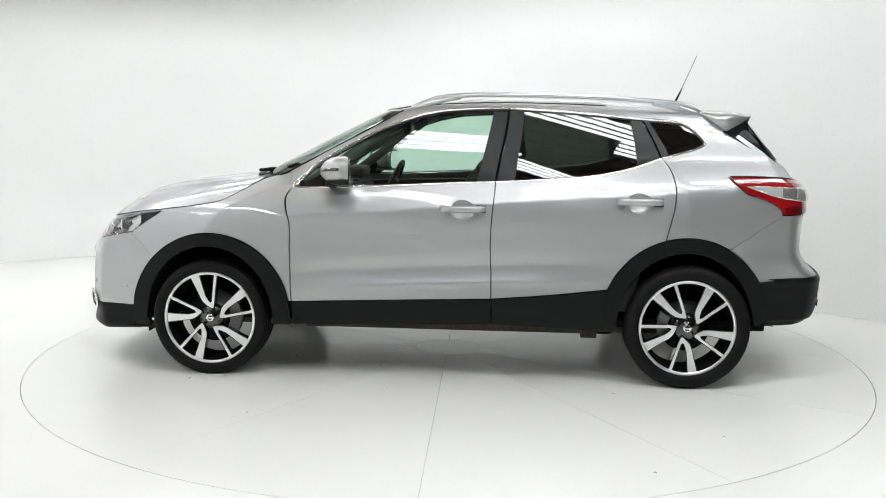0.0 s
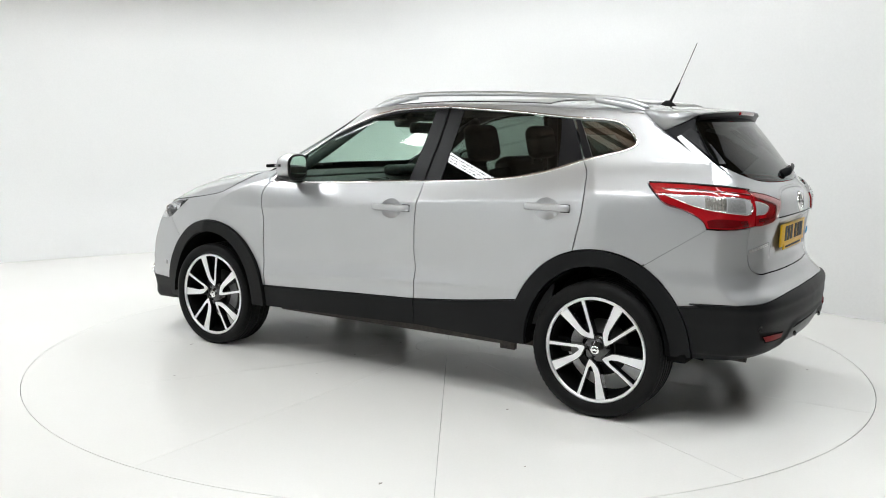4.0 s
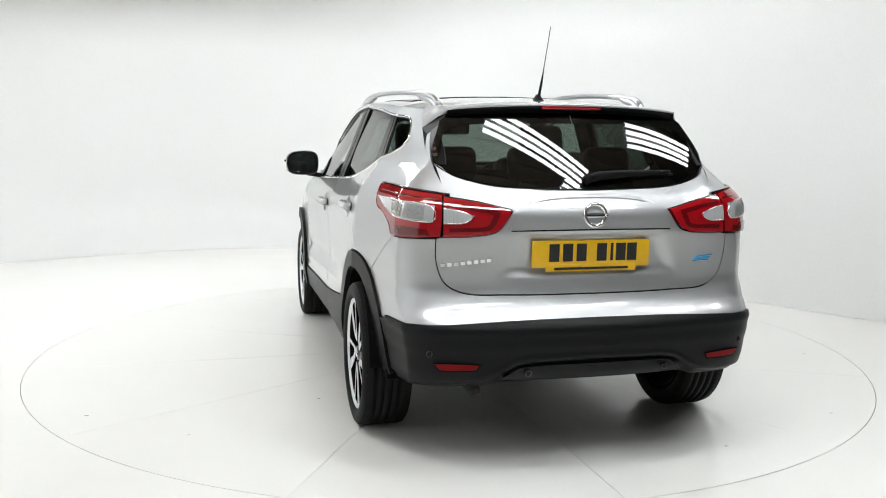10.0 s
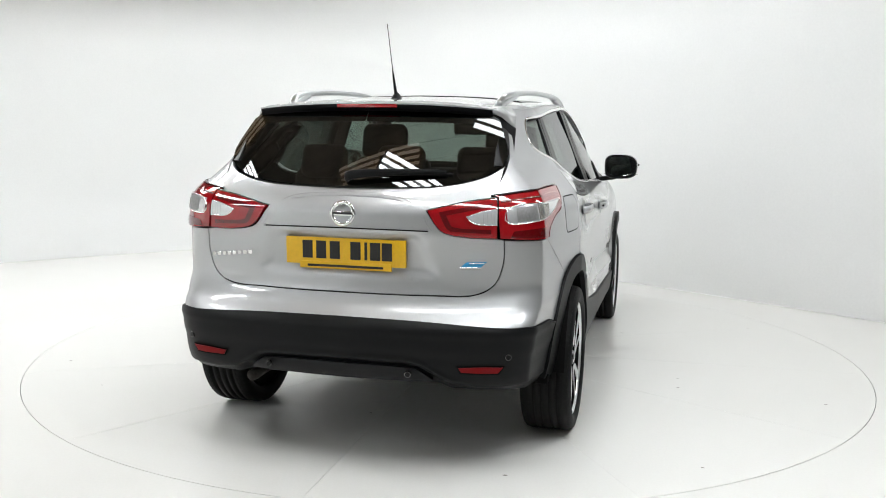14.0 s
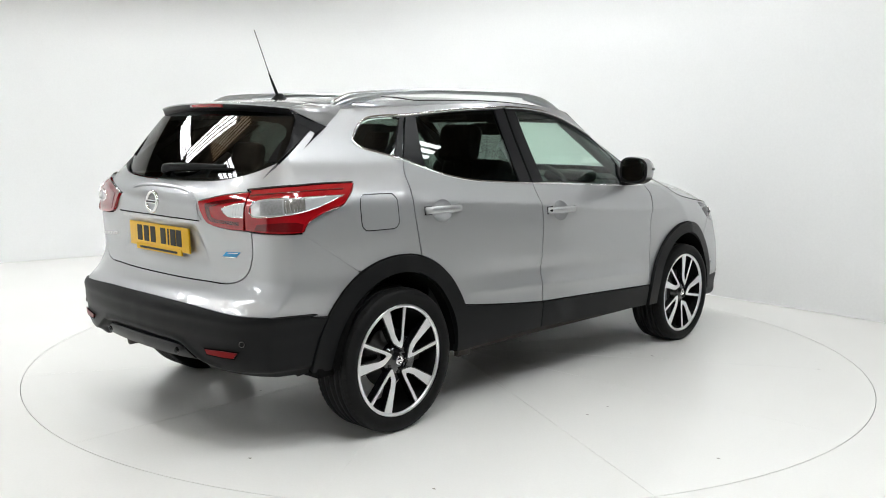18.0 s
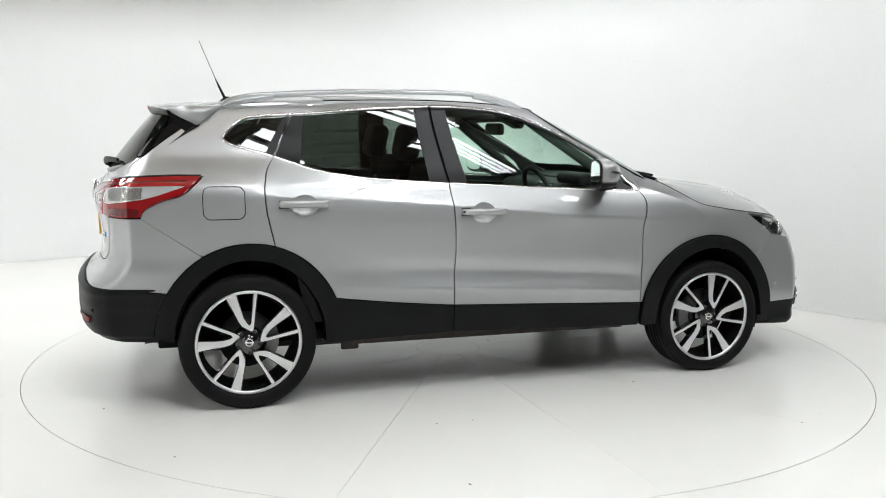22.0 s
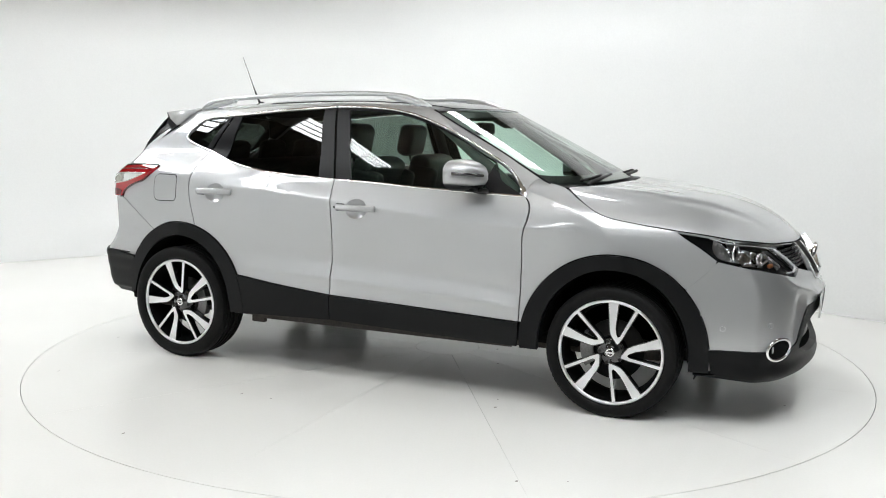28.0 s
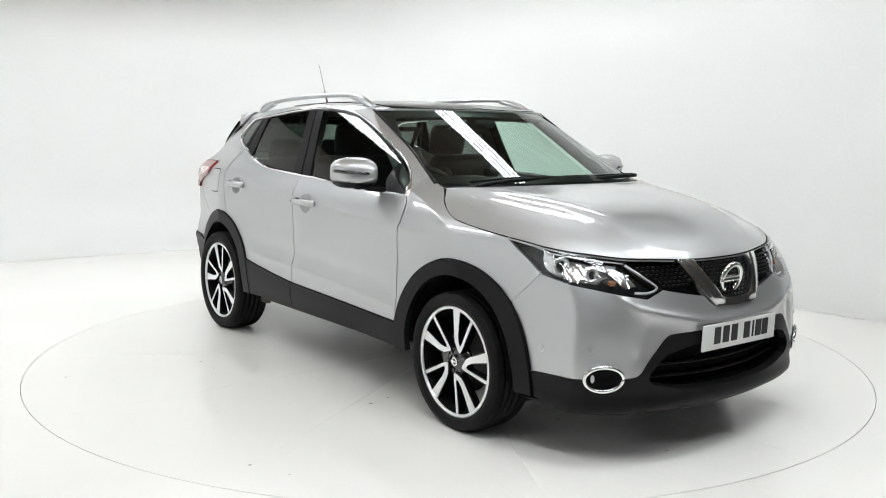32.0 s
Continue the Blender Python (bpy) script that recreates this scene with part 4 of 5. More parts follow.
def roof():
    half_e = on_shell(side(*ROOF_EDGE))[::-1]          # front to rear
    fr = [(0, .425, 1.508)] + [tuple(shell_c(np.array([p_front(x, 1.502)]), np.array([1.502]))[0]) for x in (.2, .4, .52)] + [tuple(half_e[0])]
    mid = catmull([(0, .425, 1.508), (0, .20, 1.540), (0, -.3, 1.566), (0, -.8, 1.562), (0, -1.2, 1.543), (0, -1.46, 1.522)], .04)
    rr = catmull([tuple(mid[-1]), (.25, -1.46, 1.519), (.45, -1.46, 1.500), tuple(half_e[-1])], .04)
    g = coons(catmull(fr, .04), rr, mid, half_e, 26, 50)
    full_patch("roof", g, M_PAINT, car, "silver roof skin")
    # panoramic glass
    sub = g[0:34, :22].copy()
    sub[..., 2] += .004
    full_patch("roof_glass", sub, M_ROOFGLASS, car, "black panoramic roof glass", .004)
    # spoiler over the rear glass
    na = 22
    rows = []
    for s in np.linspace(0, 1, 8):
        row = []
        for a in np.linspace(0, 1, na):
            r0 = g[-1, :][min(int(a * 25), 25)] if a < 1 else g[-1, -1]
            f = a * 25
            i = min(int(f), 24)
            r0 = g[-1, i] * (1 - f + i) + g[-1, i + 1] * (f - i)
            te = np.array([.535 * a, -1.765 + .085 * a ** 2.2, 1.500 - .022 * a ** 2.5])
            row.append(r0 * (1 - s) + te * s + np.array([0, 0, .006 * math.sin(math.pi * s)]))
        rows.append(row)
    top = np.array(rows)
    under = top[-1:] + np.array([0, .014, -.034])
    inner = np.array([[np.array([.50 * a, -1.60 + .06 * a * a, 1.462 - .03 * a ** 3]) for a in np.linspace(0, 1, na)]])
    sp = full_patch("rear_spoiler", top, M_PAINT, car, "silver roof spoiler", .006)
    blk = np.concatenate([top[-1:] + np.array([0, .002, -.003]), under, under * .5 + inner * .5 + np.array([0, 0, -.004]), inner], 0)
    full_patch("spoiler_underside", blk, M_FIN, sp, "gloss black underside", .002)
    bl = [(x, -1.763 + .085 * (abs(x) / .535) ** 2.2 + .003, 1.489) for x in np.linspace(-.135, .135, 13)]
    v, f = sweep(bl, .011, 10, .45)
    mesh_part("high_brake_lamp", v, f, M_RED, sp, "red high-level brake lamp")
    for sx in (1, -1):
        # silver side of the spoiler and the black fin under it
        q = [(.530, -1.680, 1.478), (.545, -1.55, 1.492), (.565, -1.40, 1.495), (.600, -1.461, 1.452), (.612, -1.535, 1.396), (.575, -1.618, 1.438)]
        vs = [np.array((x * sx, y, z)) for x, y, z in q]
        vs += [v + np.array((-.035 * sx, .004, .004)) for v in vs]
        n = len(q)
        mesh_part("spoiler_side", vs, [tuple(range(n)), tuple(range(2 * n - 1, n - 1, -1))] + [(k, n + k, n + (k + 1) % n, (k + 1) % n) for k in range(n)], M_PAINT, sp, "silver spoiler side")
        strip("spoiler_seam", side((-1.46, 1.476), (-1.50, 1.448), (-1.584, 1.395)), .005, M_DARK, sp, "", sx, lift=.0012, thick=.0003)
        rim = side((-1.800, 1.242), (-1.698, 1.318), (-1.584, 1.397), (-1.50, 1.452), (-1.475, 1.470))
        panel("glass_trim", [rim, [rim[-1], (rim[-1][0] - .060, 1.470)], [(p - w, z) for (p, z), w in zip(rim[::-1], (.060, .085, .110, .100, .060))], [(rim[0][0] - .060, rim[0][1]), rim[0]]], M_FIN, sp,
              "gloss black trim beside the rear glass", sx=sx, proud=.0015, gap=.001, depth=.012)
        q = [(.574, -1.617, 1.440), (.613, -1.532, 1.397), (.630, -1.670, 1.300), (.590, -1.690, 1.315), (.540, -1.660, 1.455)]
        vs = [np.array((x * sx, y, z)) for x, y, z in q]
        vs += [v + np.array((-.02 * sx, .02, 0)) for v in vs]
        n = len(q)
        mesh_part("spoiler_fin", vs, [tuple(range(n)), tuple(range(2 * n - 1, n - 1, -1))] + [(k, n + k, n + (k + 1) % n, (k + 1) % n) for k in range(n)], M_FIN, sp, "gloss black fin", smooth=False)
        # roof rails
        path = [(.505 * sx, -1.405, 1.500), (.515 * sx, -1.34, 1.535), (.53 * sx, -1.20, 1.556), (.55 * sx, -.75, 1.581), (.568 * sx, -.25, 1.587), (.582 * sx, .00, 1.576), (.592 * sx, .12, 1.550), (.598 * sx, .215, 1.508)]
        v, f = sweep(catmull(path, .03), .0135, 12, 1.25)
        rail = mesh_part("roof_rail", v, f, M_SATIN, car, "satin aluminium roof rail")
        for foot in ([(.505, -1.40, 1.490), (.516, -1.30, 1.522), (.527, -1.20, 1.540), (.533, -1.14, 1.552)], [(.574, -.06, 1.575), (.582, .02, 1.558), (.590, .11, 1.538), (.598, .21, 1.500)]):
            v, f = sweep(catmull([(x * sx, y, z) for x, y, z in foot], .02), .017, 10, 1.1)
            mesh_part("rail_foot", v, f, M_SATIN, rail)
    # aerial
    bm = bmesh.new()
    bmesh.ops.create_cone(bm, cap_ends=True, segments=16, radius1=.034, radius2=.010, depth=.030, matrix=pose(0, -1.33, 1.545) @ Matrix.Diagonal((.75, 1.5, 1, 1)))
    base = part("aerial", bm, M_PLASTIC, car, "black roof aerial with a thin mast", True)
    v, f = sweep([(0, -1.345, 1.553), (0, -1.375, 1.615), (0, -1.395, 1.66)], [.008, .006, .003], 8)
    mesh_part("aerial_root", v, f, M_PLASTIC, base)
    v, f = sweep([(0, -1.39, 1.65), (0, -1.478, 1.862)], [.0022, .0018], 6)
    mesh_part("mast", v, f, M_STEEL, base)
    # rear wiper
    arm = catmull([(-.01, -1.950, 1.182), (-.005, -1.985, 1.195), (.05, -1.985, 1.206), (.20, -1.962, 1.214), (.40, -1.915, 1.218)], .02)
    v, f = sweep(arm, np.linspace(.022, .009, len(arm)), 10, .6)
    w = mesh_part("rear_wiper", v, f, M_PLASTIC, car, "black rear wiper arm")
    v, f = sweep(catmull([(.0, -1.952, 1.198), (.20, -1.942, 1.205), (.42, -1.895, 1.206)], .03), .008, 6)
    mesh_part("wiper_blade", v, f, M_RUBBER, w)


def bumper_relief(x, z):
    """Ridge falling from the headlamp to the plate and the hollow beside the intake."""
    ridge = np.interp(x, (0, .272, .419, .58, .674, .72), (.585, .593, .623, .656, .713, .740))
    out = .024 * np.exp(-np.abs(z - ridge) / .022) / (1 + np.exp((x - .66) / .03))
    fold = np.interp(z, (.40, .455, .554, .656), (.66, .644, .617, .58))
    return out - .016 * np.exp(-np.abs(x - fold + .06) / .07) / (1 + np.exp((z - .63) / .015)) / (1 + np.exp((.42 - z) / .02))


def front_end():
    up = [WING_SEAM, LAMP_LOW[:1:-1] + LAMP_LOW[1:2], LAMP_LOW[1::-1], front((.402, .734), (.298, .713), (.189, .695)), front((.189, .695), (.145, .653), (.09, .646), (0, .645))]
    low = [front((0, .560), (.239, .554), (.383, .551)), front((.383, .551), (.423, .536), (.503, .443), (.535, .395), (.560, .380)), list(front((.560, .380), (.593, .377), (.65, .377), (.707, .377))) + list(side((1.837, .374), (1.757, .370)))]
    arch = [q for q in arc(*FA, .30, .370, 60) if q[0] > 1.60 and q[1] < .645]
    half = [*[c for c in low], side(*arch[::-1]), *up]
    panel("front_bumper", mirrored_front(half), M_PAINT, car, "silver front bumper", gap=.002,
          bulge=lambda p, z: bumper_relief(np.abs(6 - p), z), step=.018)
    lo_edge = [front((0, .205), (.20, .207), (.585, .220), (.80, .245)), side((1.82, .256), (1.785, .262))]
    skirt = mirrored_front([*low, side((1.757, .370), (1.775, .33), (1.785, .262)), *[c[::-1] for c in lo_edge[::-1]]])
    hole = [front((0, .505), (.269, .497), (.42, .468)), front((.42, .468), (.475, .42), (.500, .375), (.475, .345)), front((.475, .345), (.315, .310), (0, .298))]
    fv = panel("front_valance", skirt, M_PLASTIC, car, "black lower front bumper", holes=[mirrored_front(hole)], gap=.001, depth=.035, proud=.004,
               bulge=lambda p, z: .030 * np.exp(-((z - .255) / .035) ** 2) * np.clip(1.25 - np.abs(6 - p), 0, .6) / .6)
    # intake behind the valance
    big = [front((0, .525), (.269, .518), (.44, .486)), front((.44, .486), (.50, .43), (.527, .375), (.49, .330)), front((.49, .330), (.315, .290), (0, .278))]
    panel("intake_backing", mirrored_front(big), M_DARK, fv, "dark intake", proud=-.085, gap=0, depth=.004)
    cv = catmull(front((0, .298), (.315, .310), (.475, .345), (.500, .375), (.475, .42)), .03)
    cv = np.vstack([cv[::-1], cv[1:] * np.array([-1, 1]) + np.array([4 * ULEN, 0])])
    vs = [shell_c(cv[:, 0], cv[:, 1] - a) + shell_normal(cv[:, 0], cv[:, 1]) * h for a, h in ((.002, -.004), (.006, -.045), (.012, -.088))]
    mesh_part("intake_floor", list(np.array(vs).reshape(-1, 3)), grid_faces(3, len(cv)), M_DARK, fv)
    for z in (.352, .405):
        v, f = sweep([(x, 2.150 - .30 * x * x, z + .05 * x * x) for x in np.linspace(-.48, .48, 15)], .009, 6, 2.6)
        mesh_part("intake_slat", v, f, M_TRIM, fv, "black intake slat")
    for x in (-.36, -.27, -.18, -.09, 0, .09, .18, .27, .36):
        part("intake_rib", block((.008, .04, .09), .002, pose(x, 2.08 - .3 * x * x, .455)), M_TRIM, fv)
    # upper grille
    g_half = [front((0, .647), (.145, .655), (.189, .697)), front((.189, .697), (.402, .734)), front((.402, .734), (.480, .797), (.521, .854)), front((.521, .858), (.392, .851), (.25, .843), (0, .838))]
    gr = panel("grille", mirrored_front(g_half), M_DARK, car, "black mesh upper grille", proud=-.035, gap=0, depth=.004)
    cell_me = None
    for r in range(11):
        z = .672 + r * .0155
        for x in np.arange(-.50, .501, .0255) + (.0128 if r % 2 else 0):
            a = abs(x)
            right = .20 + (z - .69) * 1.1 if z < .735 else .40 + (z - .735) * 1.0
            left = .165 + (z - .69) * .72
            if not ((left + .02 < a < right - .015 and z > .70) or (a < left - .045 and z > .672)):
                continue
            c, n = at_shell(p_front(a, z), z, -.014, 1 if x >= 0 else -1)
            if cell_me is None:
                ob = part("grille_cell", block((.0125, .012, .0085), 0), M_TRIM, gr)
                cell_me = ob.data
            else:
                ob = new("grille_cell", cell_me)
                ob.parent = gr
            ob.matrix_basis = pose(*c, 0, 0, -math.degrees(math.atan2(n[0], n[1])))
    for sx in (1, -1):
        # chrome wing of the V
        vp = [front((.279, .840), (.198, .832)), front((.198, .832), (.154, .752), (.095, .684)), front((.095, .684), (.06, .676), (0, .672)), front((0, .672), (0, .641)), front((0, .641), (.08, .643), (.138, .650), (.155, .664)), front((.155, .664), (.224, .746), (.279, .840))]
        panel("chrome_wing", vp, M_BRIGHT, gr, "chrome V-shaped grille wing", sx=sx, proud=.012, gap=0, depth=.03, step=.012,
              bulge=lambda p, z: .016 * np.clip(1 - ((np.abs(6 - p) - .121 - np.maximum(z - .66, 0) * .68) / .045) ** 2, 0, 1) * np.clip((z - .652) / .02, 0, 1))
        panel("grille_infill", [front((.198, .832), (.154, .752), (.095, .680)), front((.095, .680), (.06, .666), (0, .660)), front((0, .660), (0, .838)), front((0, .838), (.198, .832))], M_DARK, gr, "", sx=sx, proud=-.010, gap=0, depth=.01)
        # headlamp
        outl = [LAMP_UP, LAMP_IN, LAMP_LOW, LAMP_OUT]
        hb = panel("headlamp", outl, M_TRIM, car, "headlamp with projector and dark surround", sx=sx, proud=-.050, gap=.004, depth=.002)
        panel("lamp_glass", outl, M_LENS, hb, "clear headlamp cover", sx=sx, proud=.001, gap=.003, depth=.045)
        def lift(p, z, h):
            return at_shell(p, z, h, sx)[0]
        rf = list(side((1.770, .890), (1.861, .876))) + list(front((.640, .858), (.628, .824), (.650, .778), (.708, .783))) + list(side((1.856, .790), (1.795, .812), (1.770, .850), (1.770, .890)))
        panel("lamp_reflector", [rf], M_CHROME, hb, "bright chrome reflector bowl", sx=sx, proud=-.042, gap=0, depth=.004, step=.014,
              bulge=lambda p, z: .004 * np.cos((p - z * .8) * 80) * np.cos(z * 70))
        for (pp, z), r in ((side((1.866, .836))[0], .036), (front((.667, .815))[0], .027)):
            q = Matrix.Translation(lift(pp, z, -.032)) @ Vector((.25 * sx, 1, 0)).to_track_quat("Z", "Y").to_matrix().to_4x4()
            for rr, th in ((r, .006), (r * .78, .004)):
                v, f = sweep([tuple(q @ Vector((rr * math.cos(t), rr * math.sin(t), .014))) for t in np.linspace(0, 2 * math.pi, 29)], th, 8, up=(.01, 1, .01))
                mesh_part("projector_ring", v, f, M_CHROME, hb, "chrome projector ring")
            bm = bmesh.new()
            bmesh.ops.create_uvsphere(bm, u_segments=20, v_segments=12, radius=r * .74, matrix=q @ Matrix.Diagonal((1, 1, .6, 1)))
            part("projector_lens", bm, M_GLOSS, hb, "dark glass projector lens", True)
        panel("inner_reflector", [front((.590, .846), (.548, .846)), front((.548, .846), (.515, .800), (.492, .766)), front((.492, .766), (.552, .752)), front((.552, .752), (.575, .80), (.590, .846))], M_CHROME, hb,
              "bright inner reflector facet", sx=sx, proud=-.044, gap=0, depth=.004, step=.014, bulge=lambda p, z: .004 * np.cos(p * 130) * np.cos(z * 60))
        # orange indicator bulb and bright blades
        c = lift(front((.600, .778))[0][0], .778, -.036)
        part("indicator_bulb", block((.034, .02, .022), .008, pose(*c, 0, 0, -25 * sx)), M_ORANGE, hb, "orange indicator bulb", True)
        for k, (x, z, ln) in enumerate(((.640, .795, .06), (.575, .842, .05))):
            c = lift(p_front(x, z), z, -.030)
            part("lamp_fin", block((ln, .008, .012), .002, pose(*c, 0, (20, -8, 12)[k] * sx, -28 * sx)), M_CHROME, hb, "bright lamp fin")
        up = [(p, z - .010) for p, z in LAMP_UP[1:]]
        inn = list(front((.520, .838), (.468, .790), (.420, .745), (.47, .726), (.53, .728)))
        for pts, w in ((up, .0030), (inn, .0062)):
            vv, ff = sweep([lift(p, z, -.010) for p, z in catmull(pts, .02)], w, 6)
            mesh_part("light_guide", vv, ff, M_CLEAR, hb, "pale light guide")
        # fog lamp
        p0, z0 = p_front(.684, .382), .382
        ring = [at_shell(p0 + .084 * math.cos(t), z0 + .051 * math.sin(t), .010, sx)[0] for t in np.linspace(0, 2 * math.pi, 41)]
        v, f = sweep(ring, .0072, 10, 1.2, up=(.2, 1, .1))
        fg = mesh_part("fog_lamp", v, f, M_CHROME, car, "chrome-ringed fog lamp")
        loop = np.array([(p0 + .081 * math.cos(t), z0 + .048 * math.sin(t)) for t in np.linspace(0, 2 * math.pi, 33)])
        panel("fog_recess", [np.repeat(loop, 2, 0)], M_DARK, fg, "black fog lamp recess", sx=sx, proud=.013, gap=0, depth=.012, step=.015,
              bulge=lambda p, z: -.006 * np.clip(1 - ((p - p0) / .085) ** 2 - ((z - z0) / .050) ** 2, 0, 1))
        c, n = at_shell(p0 - .050, z0 + .004, .010, sx)
        bm = bmesh.new()
        bmesh.ops.create_uvsphere(bm, u_segments=18, v_segments=10, radius=.017, matrix=Matrix.Translation(c) @ Matrix.Diagonal((.7, .3, 1, 1)))
        part("fog_lens", bm, M_CLEAR, fg, "clear fog lens", True)
        # spoiler flap ahead of the wheel
        part("wheel_flap", block((.14, .006, .05), .002, pose(sx * .72, 1.715, .240, -8)), M_PLASTIC, car, "black flap ahead of the front wheel")
    emblem("front_emblem", (0, 2.176, .753), -12, .064, car)
    emblem("rear_emblem", (0, -2.050, 1.047), -6, .045, car)


# ---- wheels
TYRE_R, RIM_R = .337, .262


def spoke_shape(rot):
    """Outline of one V-shaped spoke pair, seen from outside: a broad arm, the apex by the hub and a thin arm."""
    def at(deg, r):
        return (r * math.cos(radians(deg + rot)), r * math.sin(radians(deg + rot)))
    outer = [at(6.8, .249), at(-6.7, .249), at(-7.6, .180), at(-9.5, .125), at(-16, .090), at(-22, .079), at(-25.5, .095), at(-25, .150), at(-24.8, .249),
             at(-30.7, .249), at(-33, .150), at(-37, .100), at(-41, .064), at(-37, .050), at(-26, .052), at(-7, .066), at(4, .086), at(6.8, .1155), at(6.6, .180)]
    return outer


def prism(pts, x0, x1, sx, bevel=.0):
    """Extrude an outline (forward, up) from x0 to x1 across the wheel."""
    n = len(pts)
    tri = geometry.tessellate_polygon([[Vector((a, b, 0)) for a, b in pts]])
    vs = [(sx * x1, a, b) for a, b in pts] + [(sx * x0, a, b) for a, b in pts]
    fs = [tuple(t) for t in tri] + [(i, (i + 1) % n, n + (i + 1) % n, n + i) for i in range(n)]
    return vs, fs


def wheel(name, sx, y, phase, label, hub_z, squash):
    hub = tagged(new(name), label)
    hub.parent = car
    hub.matrix_basis = pose(sx * .782, y, hub_z)
    seg = 72
    prof = [(-.098, .262), (-.110, .275), (-.1145, .300), (-.108, .322), (-.096, .332), (-.080, .3365)]
    for c in (-.052, -.018, .018, .052):
        prof += [(c - .006, .3372), (c - .005, .330), (c + .005, .330), (c + .006, .3372)]
    prof += [(.080, .3365), (.096, .332), (.108, .322), (.1145, .300), (.110, .275), (.098, .262)]
    prof = [(a, .262 + (r - .262) * squash) for a, r in prof]
    v, f = revolve(prof, seg, sx)
    tyre = mesh_part("tyre", v, f, M_RUBBER, hub, "black low-profile road tyre")
    # shoulder tread blocks
    vs, fs = [], []
    for k in range(72):
        for s in (-1, 1):
            t = 2 * math.pi * (k + (.5 if s > 0 else 0)) / 72
            for dx, dr in ((.070, .3360), (.100, .3300)):
                for dt in (-.026, .026):
                    for e in (0, .0016):
                        r = .262 + (dr - .262) * squash + e
                        vs.append((s * dx, r * math.cos(t + dt), r * math.sin(t + dt)))
            o = len(vs) - 8
            fs += [(o + 1, o + 3, o + 7, o + 5), (o, o + 1, o + 5, o + 4), (o + 2, o + 6, o + 7, o + 3), (o + 4, o + 5, o + 7, o + 6), (o, o + 2, o + 3, o + 1)]
    tagged(mesh_part("tread", vs, fs, M_RUBBER, tyre, smooth=False), kind="stuff")
    # rim barrel, lip and spokes
    v, f = revolve([(.092, .258), (.085, .246), (.060, .236), (-.02, .225), (-.085, .232), (-.098, .250)], 64, sx)
    rim = mesh_part("rim", v, f, M_DARK, hub, "gloss black alloy rim with machined spokes")
    v, f = revolve([(.094, .2625), (.1005, .2600), (.1005, .2475), (.090, .2455)], 64, sx)
    mesh_part("rim_lip", v, f, M_MACHINED, rim, "machined rim lip")
    for k in range(5):
        shape = spoke_shape(phase + 72 * k)
        if sx < 0:
            shape = [(-a, b) for a, b in shape]
        v, f = prism(shape, .050, .0885, sx)
        sp = mesh_part("spoke", v, f, M_GLOSS, rim, smooth=False)
        # machined face: broad arm, then thin arm
        def at(deg, r):
            q = (r * math.cos(radians(deg + phase + 72 * k)), r * math.sin(radians(deg + phase + 72 * k)))
            return (-q[0], q[1]) if sx < 0 else q
        face = [at(5.6, .2495), at(-5.5, .2495), at(-6.2, .180), at(-8, .125), at(-15, .094), at(-22, .083), at(-27, .095), at(-26.5, .150), at(-26, .2495),
                at(-29.5, .2495), at(-31.5, .150), at(-35, .100), at(-38, .066), at(-36, .057), at(-26, .058), at(-8, .072), at(2, .090), at(4.8, .1155), at(5.0, .180)]
        v, f = prism(face, .086, .0905, sx)
        mesh_part("spoke_face", v, f, M_MACHINED, rim, "machined spoke face", smooth=False)
    v, f = revolve([(.03, .080), (.074, .070), (.082, .050), (.082, .034), (.090, .030), (.092, .0)], 40, sx)
    mesh_part("hub_centre", v, f, M_GLOSS, rim, "gloss black hub")
    for k in range(5):
        t = radians(72 * k + phase + 20)
        bm = bmesh.new()
        bmesh.ops.create_cone(bm, cap_ends=True, segments=6, radius1=.010, radius2=.009, depth=.02, matrix=pose(sx * .074, .056 * math.cos(t), .056 * math.sin(t), 0, 90))
        part("wheel_nut", bm, M_STEEL, rim)
    v, f = revolve([(.0915, .0215), (.0945, .0195), (.0945, .0145), (.092, .013)], 24, sx)
    mesh_part("cap_ring", v, f, M_CHROME, rim, "chrome cap ring")
    part("cap_bar", block((.004, .046, .009), .001, pose(sx * .094, 0, 0)), M_CHROME, rim)
    # brake disc and caliper
    front_w = y > 0
    r = .150 if front_w else .140
    v, f = revolve([(.000, r), (.012, r), (.012, .085), (.040, .080), (.040, .0)], 48, sx)
    mesh_part("brake_disc", v, f, M_STEEL, hub, "steel brake disc")
    n = 10
    a0, a1 = ((150, 215) if front_w else (-30, 30))
    vs = [(sx * x, rr * math.cos(radians(a)), rr * math.sin(radians(a))) for x in (-.01, .035) for rr in (r * .68, r * 1.10) for a in np.linspace(a0, a1, n)]
    fs = grid_faces(2, n) + [tuple(2 * n + i for i in q) for q in grid_faces(2, n)] + [(i, i + 1, 2 * n + i + 1, 2 * n + i) for i in range(n - 1)] + [(n + i, n + i + 1, 3 * n + i + 1, 3 * n + i) for i in range(n - 1)]
    mesh_part("brake_caliper", vs, fs, M_CAST, hub, "grey brake caliper", smooth=False)


